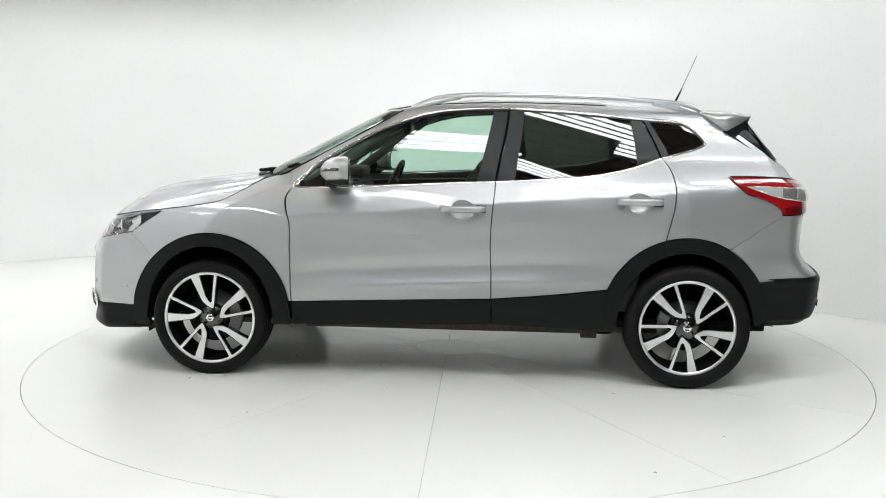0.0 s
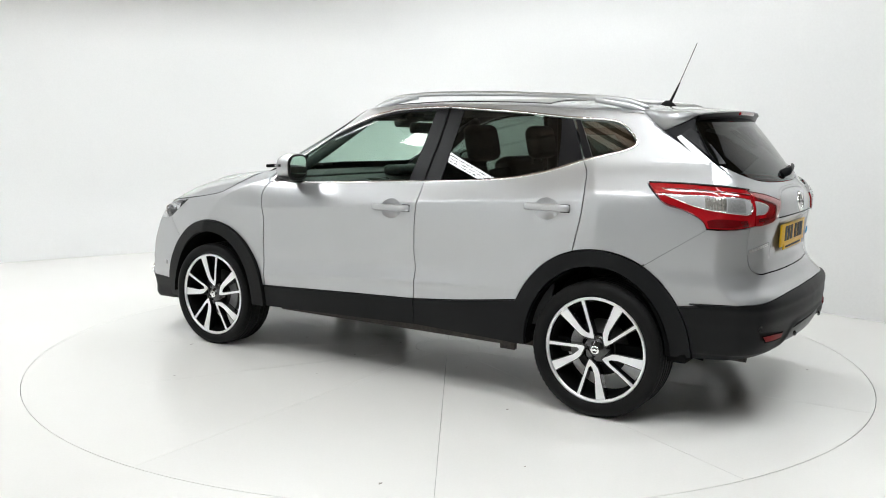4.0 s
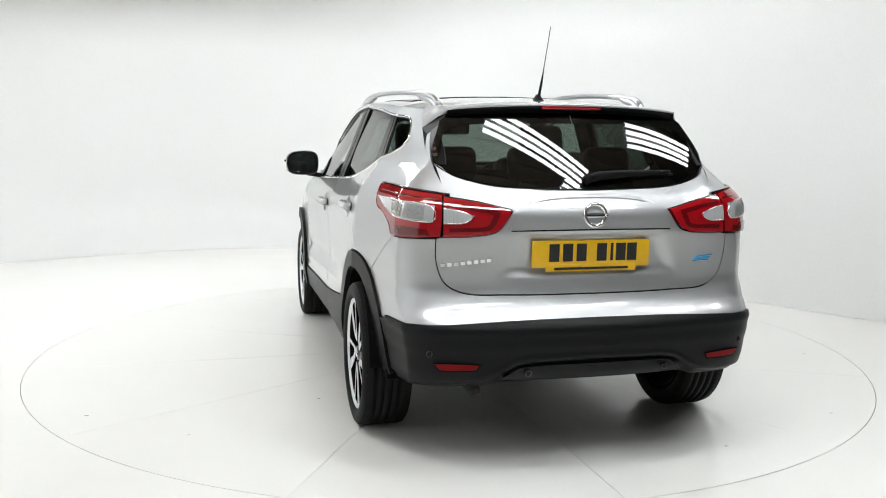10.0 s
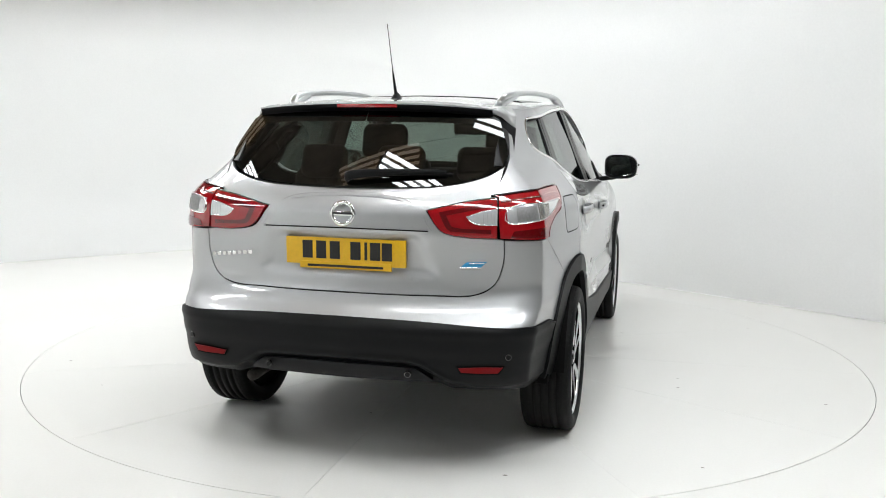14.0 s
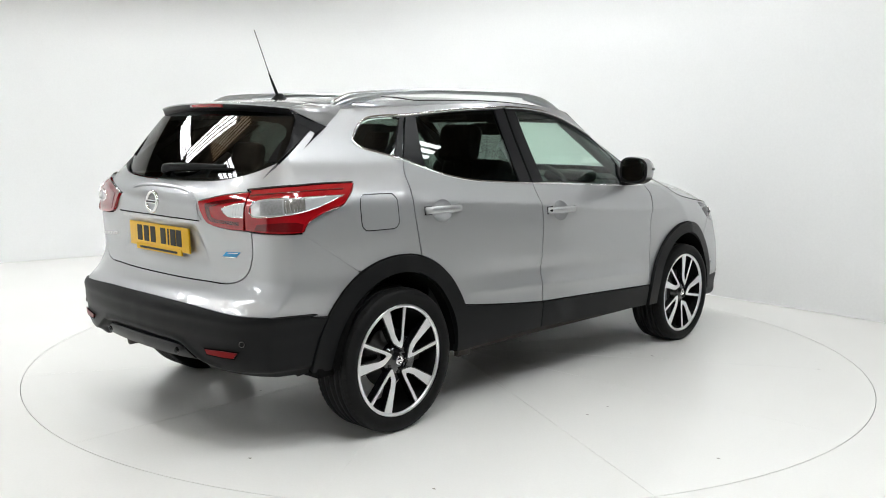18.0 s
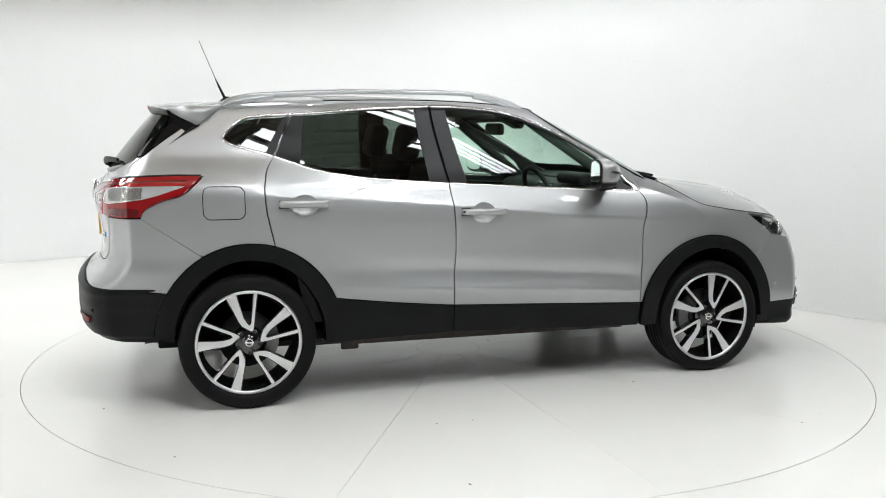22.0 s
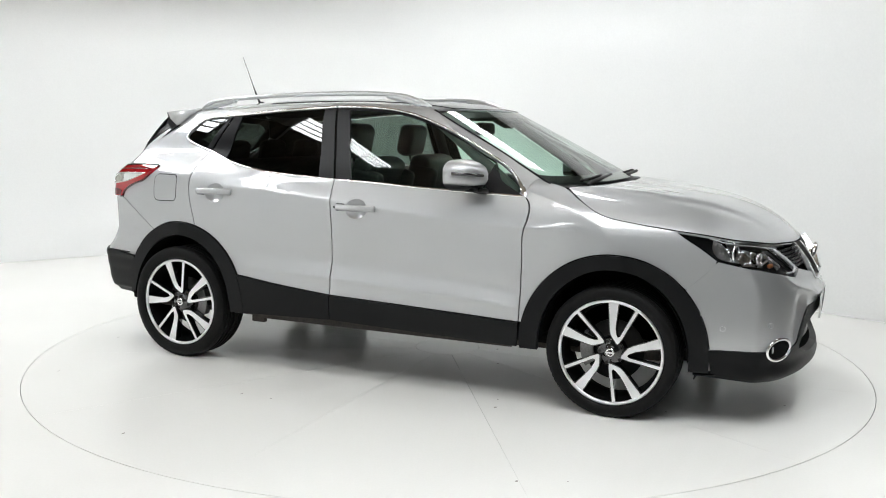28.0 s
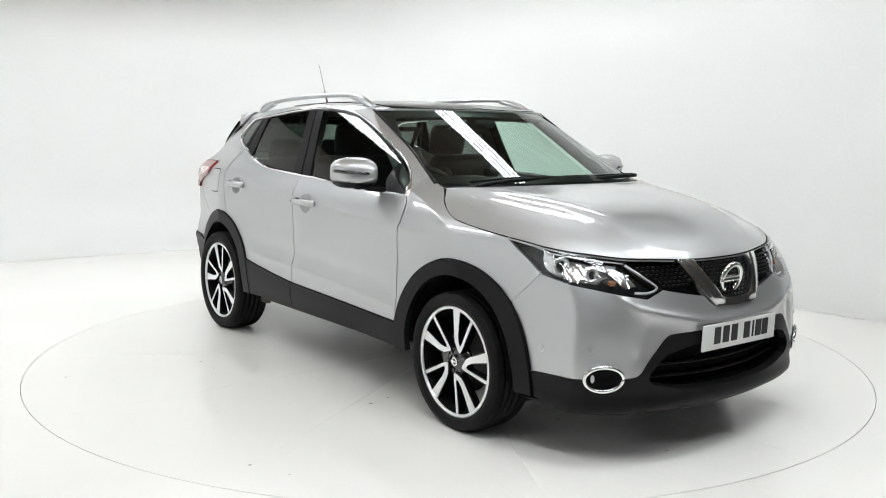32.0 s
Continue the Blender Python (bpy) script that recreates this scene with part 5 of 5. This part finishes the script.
def mirror(sx):
    """Door mirror: black foot, silver cap, indicator and glass."""
    foot = part("mirror_foot", block((.11, .055, .030), .010, pose(sx * .862, .625, 1.082, 0, -8 * sx, 0)), M_PLASTIC, car, "black mirror foot", True)
    part("mirror_stalk", block((.10, .05, .022), .008, pose(sx * .925, .61, 1.092)), M_PLASTIC, foot, "", True)
    # housing: rounded loft from the glass forward
    n, secs = 28, ((.520, .096, .070, 0, 0), (.535, .100, .074, 0, 0), (.575, .099, .073, 0, 0), (.615, .088, .064, -.004, -.002), (.645, .066, .048, -.010, -.004), (.660, .034, .026, -.016, -.006))
    vs, low = [], []
    for y, rx, rz, ox, oz in secs:
        for k in range(n):
            t = 2 * math.pi * k / n
            c, s = math.cos(t), math.sin(t)
            xx, zz = math.copysign(abs(c) ** .58, c), math.copysign(abs(s) ** .58, s)
            taper = 1 - .16 * max(0, xx) ** 2
            x, z = .950 + ox + 1.08 * rx * xx, 1.164 + oz + 1.06 * rz * zz * taper
            yy = y + (.020 - .040 * (xx + 1) / 2)
            vs.append((sx * x, yy, z))
            low.append((sx * (.946 + (x - .946) * 1.02), yy - .003, min(z, 1.118) - .004))
    m = len(secs)
    fs = grid_faces(m, n, True) + [tuple(range(n)), tuple(range((m - 1) * n, m * n))]
    house = mesh_part("mirror_housing", vs, fs, M_PAINT, foot, "silver door mirror housing")
    mesh_part("mirror_bowl", low, fs, M_PLASTIC, house, "black lower mirror bowl")
    for nm, k0, dy, mt, lb in (("mirror_frame", 1.0, -.004, M_PLASTIC, "black glass surround"), ("mirror_glass", .86, -.008, M_MIRROR, "mirror glass")):
        ring = [(.946 * sx + (x - .946 * sx) * k0, y + dy, 1.164 + (z - 1.164) * k0) for x, y, z in vs[:n]]
        mesh_part(nm, ring + [(x, y + .006, z) for x, y, z in ring], [tuple(range(n)), tuple(range(n, 2 * n))] + [(k, (k + 1) % n, n + (k + 1) % n, n + k) for k in range(n)], mt, house, lb, smooth=False)
    path = [(sx * .890, .654, 1.160), (sx * .94, .660, 1.164), (sx * 1.00, .634, 1.168), (sx * 1.044, .592, 1.172), (sx * 1.060, .550, 1.174)]
    v, f = sweep(catmull(path, .015), .0085, 8)
    mesh_part("indicator", v, f, M_GLOSS, house, "slim dark indicator strip")


def cabin():
    """Seats, dashboard and lining that show through the glass."""
    def cushion(name, size, m, mat, parent, label="", bev=.05):
        return part(name, block(size, bev, m, 4), mat, parent, label, True)
    for sx in (1, -1):
        seat = cushion("front_seat", (.50, .50, .16), pose(sx * .37, .02, .62, 6), M_SEAT, car, "black leather front seat", .06)
        cushion("backrest", (.47, .15, .60), pose(sx * .37, -.28, .93, -14), M_SEAT, seat, "", .06)
        for s in (1, -1):
            cushion("side_bolster", (.09, .19, .48), pose(sx * .37 + s * .20, -.24, .92, -14), M_SEAT, seat, "", .035)
        cushion("headrest", (.27, .11, .21), pose(sx * .37, -.375, 1.315, -12), M_SEAT, seat, "", .05)
        for s in (.07, -.07):
            v, f = sweep([(sx * .37 + s, -.35, 1.18), (sx * .37 + s, -.37, 1.26)], .007, 8)
            mesh_part("headrest_post", v, f, M_STEEL, seat)
        # door linings
        lin = panel("door_lining", [side((.80, 1.05), (.3, 1.07), (-1.15, 1.09)), side((-1.15, 1.09), (-1.0, .40)), side((-1.0, .40), (.80, .40)), side((.80, .40), (.80, 1.05))], M_CABIN, car, "dark inner door lining", sx=sx, proud=-.07, gap=0, depth=.01, step=.08)
        panel("pillar_lining", [side((-1.22, 1.27), (-1.02, 1.42)), side((-1.02, 1.42), (-1.30, 1.43), (-1.50, 1.40)), side((-1.50, 1.40), (-1.70, 1.27)), side((-1.70, 1.27), (-1.45, 1.15), (-1.22, 1.27))], M_CABIN, car, "dark rear pillar lining", sx=sx, proud=-.05, gap=0, depth=.01, holes=[[side((-1.23, 1.30), (-1.12, 1.40)), side((-1.12, 1.40), (-1.28, 1.40)), side((-1.28, 1.40), (-1.34, 1.34)), side((-1.34, 1.34), (-1.23, 1.30))]])
        for (y0, z0), (y1, z1), r in (((-.27, 1.11), (-.335, 1.50), .035), ((.80, 1.11), (.26, 1.48), .030)):
            a, b = at_shell(p_side(y0, z0), z0, -.05, sx)[0], at_shell(p_side(y1, z1), z1, -.05, sx)[0]
            v, f = sweep([a, (a + b) / 2, b], r, 10)
            mesh_part("pillar_lining", v, f, M_LINING if y0 > 0 else M_CABIN, car, "inner pillar lining")
        v, f = sweep([(sx * .53, .33, 1.445), (sx * .30, .37, 1.450), (sx * .10, .385, 1.452)], .012, 8, 3)
        mesh_part("sun_visor", v, f, M_LINING, car, "grey folded sun visor")
    bench = cushion("rear_bench", (1.22, .46, .16), pose(0, -.86, .64, 6), M_SEAT, car, "black rear bench", .06)
    cushion("bench_back", (1.22, .15, .56), pose(0, -1.16, .92, -16), M_SEAT, bench, "", .06)
    for x in (-.40, 0, .40):
        cushion("headrest", (.24, .09, .17), pose(x, -1.25, 1.225, -12), M_SEAT, bench, "", .045)
        for s in (.05, -.05):
            v, f = sweep([(x + s, -1.22, 1.12), (x + s, -1.24, 1.2)], .006, 8)
            mesh_part("headrest_post", v, f, M_STEEL, bench)
    dash = part("dashboard", block((1.38, .34, .16), .05, pose(0, .80, 1.00, 8), 4), M_CABIN, car, "black soft dashboard", True)
    part("dash_top", block((1.34, .26, .03), .012, pose(0, .93, 1.088, 4), 3), M_CABIN, dash, "", True)
    part("binnacle", block((.34, .14, .07), .03, pose(.37, .70, 1.105), 3), M_CABIN, dash, "instrument hood", True)
    part("centre_stack", block((.28, .12, .36), .03, pose(0, .66, .88, -14), 3), M_GLOSS, dash, "gloss centre stack", True)
    part("tunnel", block((.24, 1.1, .24), .04, pose(0, .15, .55), 3), M_CABIN, dash, "centre tunnel", True)
    ring = [Vector((.185 * math.cos(t), 0, .185 * math.sin(t))) for t in np.linspace(0, 2 * math.pi, 37)]
    m = pose(.37, .46, 1.00, 24)
    v, f = sweep([tuple(m @ q) for q in ring], .015, 10, up=(.01, 1, .3))
    st = mesh_part("steering_wheel", v, f, M_SEAT, car, "black leather steering wheel")
    for a in (0, 180, 270):
        q = m @ Vector((.17 * math.cos(radians(a)), 0, .17 * math.sin(radians(a))))
        c = m @ Vector((0, 0, 0))
        v, f = sweep([tuple(c), tuple(c.lerp(q, .5)), tuple(q)], .018, 8)
        mesh_part("wheel_spoke", v, f, M_CABIN, st)
    part("airbag_boss", block((.15, .06, .13), .03, m, 3), M_CABIN, st, "", True)
    rv = part("rear_view_mirror", block((.24, .045, .075), .02, pose(0, .30, 1.395, 4), 3), M_CABIN, car, "black rear-view mirror", True)
    part("mirror_mount", block((.16, .16, .05), .02, pose(0, .40, 1.452, -28), 3), M_CABIN, rv, "", True)
    # floor, headlining and parcel shelf
    part("cabin_floor", block((1.62, 2.9, .05), .01, pose(0, -.30, .34)), M_DARK, car, "dark cabin floor")
    k, vs = 17, []
    for y in np.linspace(.30, -1.50, 14):
        for x in np.linspace(-1, 1, k):
            w = np.interp(y, [-1.5, -.3, .3], [.53, .60, .55])
            vs.append((x * w, y, np.interp(y, [-1.5, -1, -.3, .3], [1.475, 1.50, 1.522, 1.488]) - .018 * x * x))
    mesh_part("headlining", vs, grid_faces(14, k), M_LINING, car, "grey headlining")
    part("parcel_shelf", block((1.15, .46, .03), .01, pose(0, -1.52, 1.095)), M_CABIN, car, "black parcel shelf")
    part("bulkhead", block((1.50, .04, .62), .01, pose(0, 1.02, .78)), M_DARK, car, "dark bulkhead behind the engine bay")


def underbody():
    part("floor_pan", block((1.56, 3.2, .05), .012, pose(0, -.05, .305)), M_RUST, car, "dark rusty floor pan")
    part("engine_tray", block((1.0, .52, .05), .02, pose(0, 1.68, .25)), M_PLASTIC, car, "black engine undertray")
    part("fuel_tank", block((.95, .55, .14), .05, pose(0, -.72, .26), 3), M_PLASTIC, car, "black fuel tank", True)
    for sx in (1, -1):
        part("sill_seam", block((.012, 1.62, .045), .003, pose(sx * .80, -.02, .298)), M_RUST, car, "rusty sill seam")
        part("jacking_tab", block((.03, .09, .05), .006, pose(sx * .79, -.80, .275)), M_RUST, car)
        v, f = sweep([(sx * .70, 1.323, .333), (sx * .30, 1.30, .30)], .03, 10)
        mesh_part("drive_shaft", v, f, M_RUST, car, "drive shaft")
        v, f = sweep([(sx * .70, -1.323, .30), (sx * .42, -1.25, .26), (sx * .30, -1.0, .27)], .028, 10)
        mesh_part("suspension_arm", v, f, M_RUST, car, "suspension arm")
    v, f = sweep(catmull([(-.20, .9, .24), (-.22, 0, .22), (-.20, -1.0, .24), (-.45, -1.6, .30), (-.47, -1.94, .305)], .06), .025, 12)
    ex = mesh_part("exhaust", v, f, M_RUST, car, "rusty exhaust pipe")
    part("silencer", block((.48, .22, .13), .05, pose(-.30, -1.72, .355), 3), M_PLASTIC, ex, "dark rear silencer", True)
    # inner shell closes the gaps between panels
    for sx in (1, -1):
        holes = [[side(*[(o[0] + (o[2] - .02) * math.cos(t), .33 + (o[3] - .02) * math.sin(t)) for t in np.linspace(0, 2 * math.pi, 33)])] for o in ((FA[0], 0, .46, .47), (RA[0], 0, .455, .48))]
        panel("inner_shell", [[(.02, .40), (.02, .95)], [(.02, .95), (.02, 1.13)], rear((.02, 1.13), (.6, 1.12)), side((-1.80, 1.12), (-1.50, 1.10), (-1.2, 1.06), (.8, 1.02), (1.10, .98), (1.5, .87)), side((1.5, .87), (1.62, .80)), side((1.62, .80), (1.62, .32)), side((1.62, .32), (-1.70, .32)), rear((.80, .36), (.02, .40))],
              M_DARK, car, "dark inner shell", sx=sx, proud=-.035, gap=0, depth=.002, step=.07, holes=holes)


for s in (1, -1):
    body_panels(s)
rear_end()
bonnet()
roof()
front_end()
for s, y, ph, nm in ((1, 1.323, 15.8, "front_wheel"), (1, -1.323, 37.8, "rear_wheel"), (-1, 1.323, 37.4, "front_wheel"), (-1, -1.323, 62.8, "rear_wheel")):
    wheel(nm, s, y, ph, "black and machined alloy wheel with a low-profile tyre", *((.322, .86) if y > 0 else (.335, 1.0)))
for s in (1, -1):
    mirror(s)
cabin()
underbody()

# ---- the studio
R_TABLE = 2.4962


def studio():
    # floor with a round hole for the turntable
    n = 180
    ring = [(2.5000 * math.cos(2 * math.pi * k / n), 2.5000 * math.sin(2 * math.pi * k / n), 0) for k in range(n)]
    out = [(14 * max(-1, min(1, 1.5 * math.cos(2 * math.pi * k / n))), 14 * max(-1, min(1, 1.5 * math.sin(2 * math.pi * k / n))), 0) for k in range(n)]
    low = [(x, y, -.06) for x, y, z in ring]
    fs = [(k, (k + 1) % n, n + (k + 1) % n, n + k) for k in range(n)] + [(k, 2 * n + k, 2 * n + (k + 1) % n, (k + 1) % n) for k in range(n)]
    tagged(mesh_part("floor", ring + out + low, fs, M_FLOOR, None, "white painted studio floor", smooth=False), kind="structure")
    m = block((5.6, 5.6, .04), 0, pose(0, 0, -.10))
    tagged(part("turntable_pit", m, M_JOINT, None, "dark pit under the turntable"), kind="structure")
    # cyclorama: one wall round the back, its cove growing from a hard joint on the right to a soft one on the left
    # its unseen left end is carried round past the camera to brighten the car's flank
    back = catmull([(4.1, .02), (3.70, .44), (3.26, .91), (2.30, 1.93), (1.62, 2.62), (.80, 3.45), (-.1, 4.25), (-1.1, 4.90), (-2.2, 5.20), (-3.3, 5.0), (-4.6, 4.2), (-6.0, 2.8), (-6.8, .6), (-6.7, -2.2), (-5.6, -5.2), (-3.9, -7.4)], .25)
    t = np.gradient(back, axis=0)
    t /= np.linalg.norm(t, axis=1, keepdims=True)
    vs, k = [], 0
    for q, d in zip(back, t):
        c = float(np.interp(-q[0], (-1.2, 1.5, 4.0), (.012, .45, .75)))
        prof = [(-c + c * math.sin(a), c - c * math.cos(a)) for a in np.linspace(0, math.pi / 2, 9)] + [(0, 1.0), (0, 2.0), (0, 3.2), (.12, 3.2), (.12, 0)]
        k = len(prof)
        vs += [(q[0] + d[1] * o, q[1] - d[0] * o, z + .002) for o, z in prof]
    tagged(mesh_part("wall_back", vs, grid_faces(len(back), k), M_WALL, None, "white painted cyclorama wall coved into the floor"), kind="structure")
    # dim hall behind the camera, with a boarded roof
    for nm, v in (("wall_hall_front", [(-12, -10, 0), (12, -10, 0), (12, -10, 6.2), (-12, -10, 6.2)]), ("wall_hall_left", [(-12, 12, 0), (-12, -10, 0), (-12, -10, 6.2), (-12, 12, 6.2)]),
                  ("wall_hall_right", [(12, -10, 0), (12, 12, 0), (12, 12, 6.2), (12, -10, 6.2)]), ("wall_hall_back", [(12, 12, 0), (-12, 12, 0), (-12, 12, 6.2), (12, 12, 6.2)])):
        nv = np.array(v, float)
        c = nv.mean(0) * np.array([1, 1, 0])
        off = c / np.linalg.norm(c) * .2
        vs = list(nv) + list(nv + off)
        tagged(mesh_part(nm, vs, [(0, 1, 2, 3), (7, 6, 5, 4), (0, 4, 5, 1), (1, 5, 6, 2), (2, 6, 7, 3), (3, 7, 4, 0)], M_BRICK, None, "dim grey hall wall", smooth=False), kind="structure")
    vs, fs = [], []
    for i in range(48):
        y = -10.2 + i * .47
        o = len(vs)
        for z in (6.0, 6.14):
            vs += [(-12.2, y, z), (12.2, y, z), (12.2, y + .16, z), (-12.2, y + .16, z)]
        fs += [(o, o + 1, o + 2, o + 3), (o, o + 4, o + 5, o + 1), (o + 3, o + 2, o + 6, o + 7)]
    o = len(vs)
    vs += [(-12.2, -10.2, 6.14), (12.2, -10.2, 6.14), (12.2, 12.2, 6.14), (-12.2, 12.2, 6.14), (-12.2, -10.2, 6.24), (12.2, -10.2, 6.24), (12.2, 12.2, 6.24), (-12.2, 12.2, 6.24)]
    fs += [(o, o + 1, o + 2, o + 3), (o + 7, o + 6, o + 5, o + 4)]
    # amber ribbed rooflights let into the boards
    for x0, x1, y0, y1 in ((-3.0, -.8, -3.5, -2.7), (-6.6, -5.0, -.1, 1.5)):
        v, f = [], []
        for i in range(int((y1 - y0) / .16)):
            y, o = y0 + i * .16, len(v)
            for a in (0, .02, .06, .08):
                z = 5.97 if a in (0, .08) else 5.93
                v += [(x0, y + a, z), (x1, y + a, z), (x1, y + a, z + .02), (x0, y + a, z + .02)]
            for k in (0, 4, 8):
                f += [(o + k, o + k + 1, o + k + 5, o + k + 4), (o + k + 3, o + k + 7, o + k + 6, o + k + 2)]
        tagged(mesh_part("rooflight", v, f, M_ROOFLIGHT, None, "amber ribbed plastic rooflight with daylight behind it", smooth=False), kind="structure")
    tagged(mesh_part("ceiling", vs, fs, M_WOOD, None, "brown boarded roof with joists", smooth=False), kind="structure")


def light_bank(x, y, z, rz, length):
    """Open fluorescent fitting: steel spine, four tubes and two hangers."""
    bank = tagged(new("light_bank"), "grey four-tube fluorescent fitting hung from the roof, in a set with added fill fittings", "light", "studio lights")
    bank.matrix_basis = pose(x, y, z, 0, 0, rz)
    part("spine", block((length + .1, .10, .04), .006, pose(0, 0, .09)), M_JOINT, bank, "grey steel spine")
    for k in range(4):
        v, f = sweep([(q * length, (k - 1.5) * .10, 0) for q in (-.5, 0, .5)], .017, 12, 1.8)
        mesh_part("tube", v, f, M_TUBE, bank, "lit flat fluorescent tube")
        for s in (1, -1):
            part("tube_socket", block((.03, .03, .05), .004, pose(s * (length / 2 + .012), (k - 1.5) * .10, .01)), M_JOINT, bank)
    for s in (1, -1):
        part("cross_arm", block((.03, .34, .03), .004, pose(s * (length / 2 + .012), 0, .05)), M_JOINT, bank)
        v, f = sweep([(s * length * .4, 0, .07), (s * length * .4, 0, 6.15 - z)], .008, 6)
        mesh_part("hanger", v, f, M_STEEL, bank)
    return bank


def turntable():
    tb = tagged(new("turntable"), "white round car turntable flush with the studio floor", "turntable")
    n = 12
    open_seams = (6, 7, 8, 9, 11)      # the others are nearly painted over towards the rim
    for k in range(n):
        a0, a1 = radians(1.5 + 30 * k), radians(31.5 + 30 * k)
        r0, r1, m = .205, R_TABLE, 16
        ends = [.0008 if i % n in open_seams else .00015 for i in (k, k + 1)]
        vs = []
        for z in (0.0, -.03):
            for r in (r0, r1):
                for j in range(m):
                    t = a0 + (a1 - a0) * j / (m - 1)
                    w = (.5 - j / (m - 1)) * 2
                    e = .0013 if r == r0 else ends[0 if j < m / 2 else 1]
                    vs.append((r * math.cos(t + w * e / r), r * math.sin(t + w * e / r), z))
        f = [(j, j + 1, m + j + 1, m + j) for j in range(m - 1)]
        f += [tuple(2 * m + i for i in q) for q in f]
        f += [(j, j + 1, 2 * m + j + 1, 2 * m + j) for j in range(m - 1)] + [(m + j, m + j + 1, 3 * m + j + 1, 3 * m + j) for j in range(m - 1)]
        f += [(0, m, 3 * m, 2 * m), (m - 1, 2 * m - 1, 4 * m - 1, 3 * m - 1)]
        mesh_part("panel", vs, f, M_FLOOR, tb, smooth=False)
    bm = bmesh.new()
    bmesh.ops.create_cone(bm, cap_ends=True, segments=64, radius1=.2020, radius2=.2020, depth=.03, matrix=pose(0, 0, -.0152))
    part("hub_plate", bm, M_FLOOR, tb, "round centre plate")
    bm = bmesh.new()
    bmesh.ops.create_cone(bm, cap_ends=True, segments=96, radius1=2.40, radius2=2.40, depth=.03, matrix=pose(0, 0, -.055))
    part("under_frame", bm, M_JOINT, tb, "dark steel frame")
    rnd = random.Random(4)
    for k in range(26):
        r, t = 2.4 * math.sqrt(rnd.random()), rnd.random() * 6.283
        q = [(r * math.cos(t), r * math.sin(t)), ]
        s, a = rnd.uniform(.003, .008), rnd.random() * 3
        vs = [(q[0][0] + s * (2 if j % 2 else 1) * math.cos(a + j * 1.047), q[0][1] + s * math.sin(a + j * 1.047), .0008) for j in range(6)]
        mesh_part("scuff_mark", vs, [tuple(range(6))], M_SCUFF, tb, smooth=False)
    return tb


studio()
table = turntable()
# first row follows reflections; second row mostly adds unseen fill for wall and floor
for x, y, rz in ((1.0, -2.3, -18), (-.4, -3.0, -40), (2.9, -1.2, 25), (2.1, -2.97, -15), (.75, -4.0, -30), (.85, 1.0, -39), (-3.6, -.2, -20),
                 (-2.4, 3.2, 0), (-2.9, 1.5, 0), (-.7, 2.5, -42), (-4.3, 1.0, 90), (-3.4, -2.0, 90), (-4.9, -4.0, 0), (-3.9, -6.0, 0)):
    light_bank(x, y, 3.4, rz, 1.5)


def motions():
    """The turntable and the car on it turn together."""
    times = [k * .5 for k in range(65)]
    walk(table, [(t, pose(0, 0, 0, 0, 0, turn(t))) for t in times])
    walk(car, [(t, pose(0, 0, 0, 0, 0, turn(t)) @ pose(CAR_X, CAR_Y, 0)) for t in times])


motions()
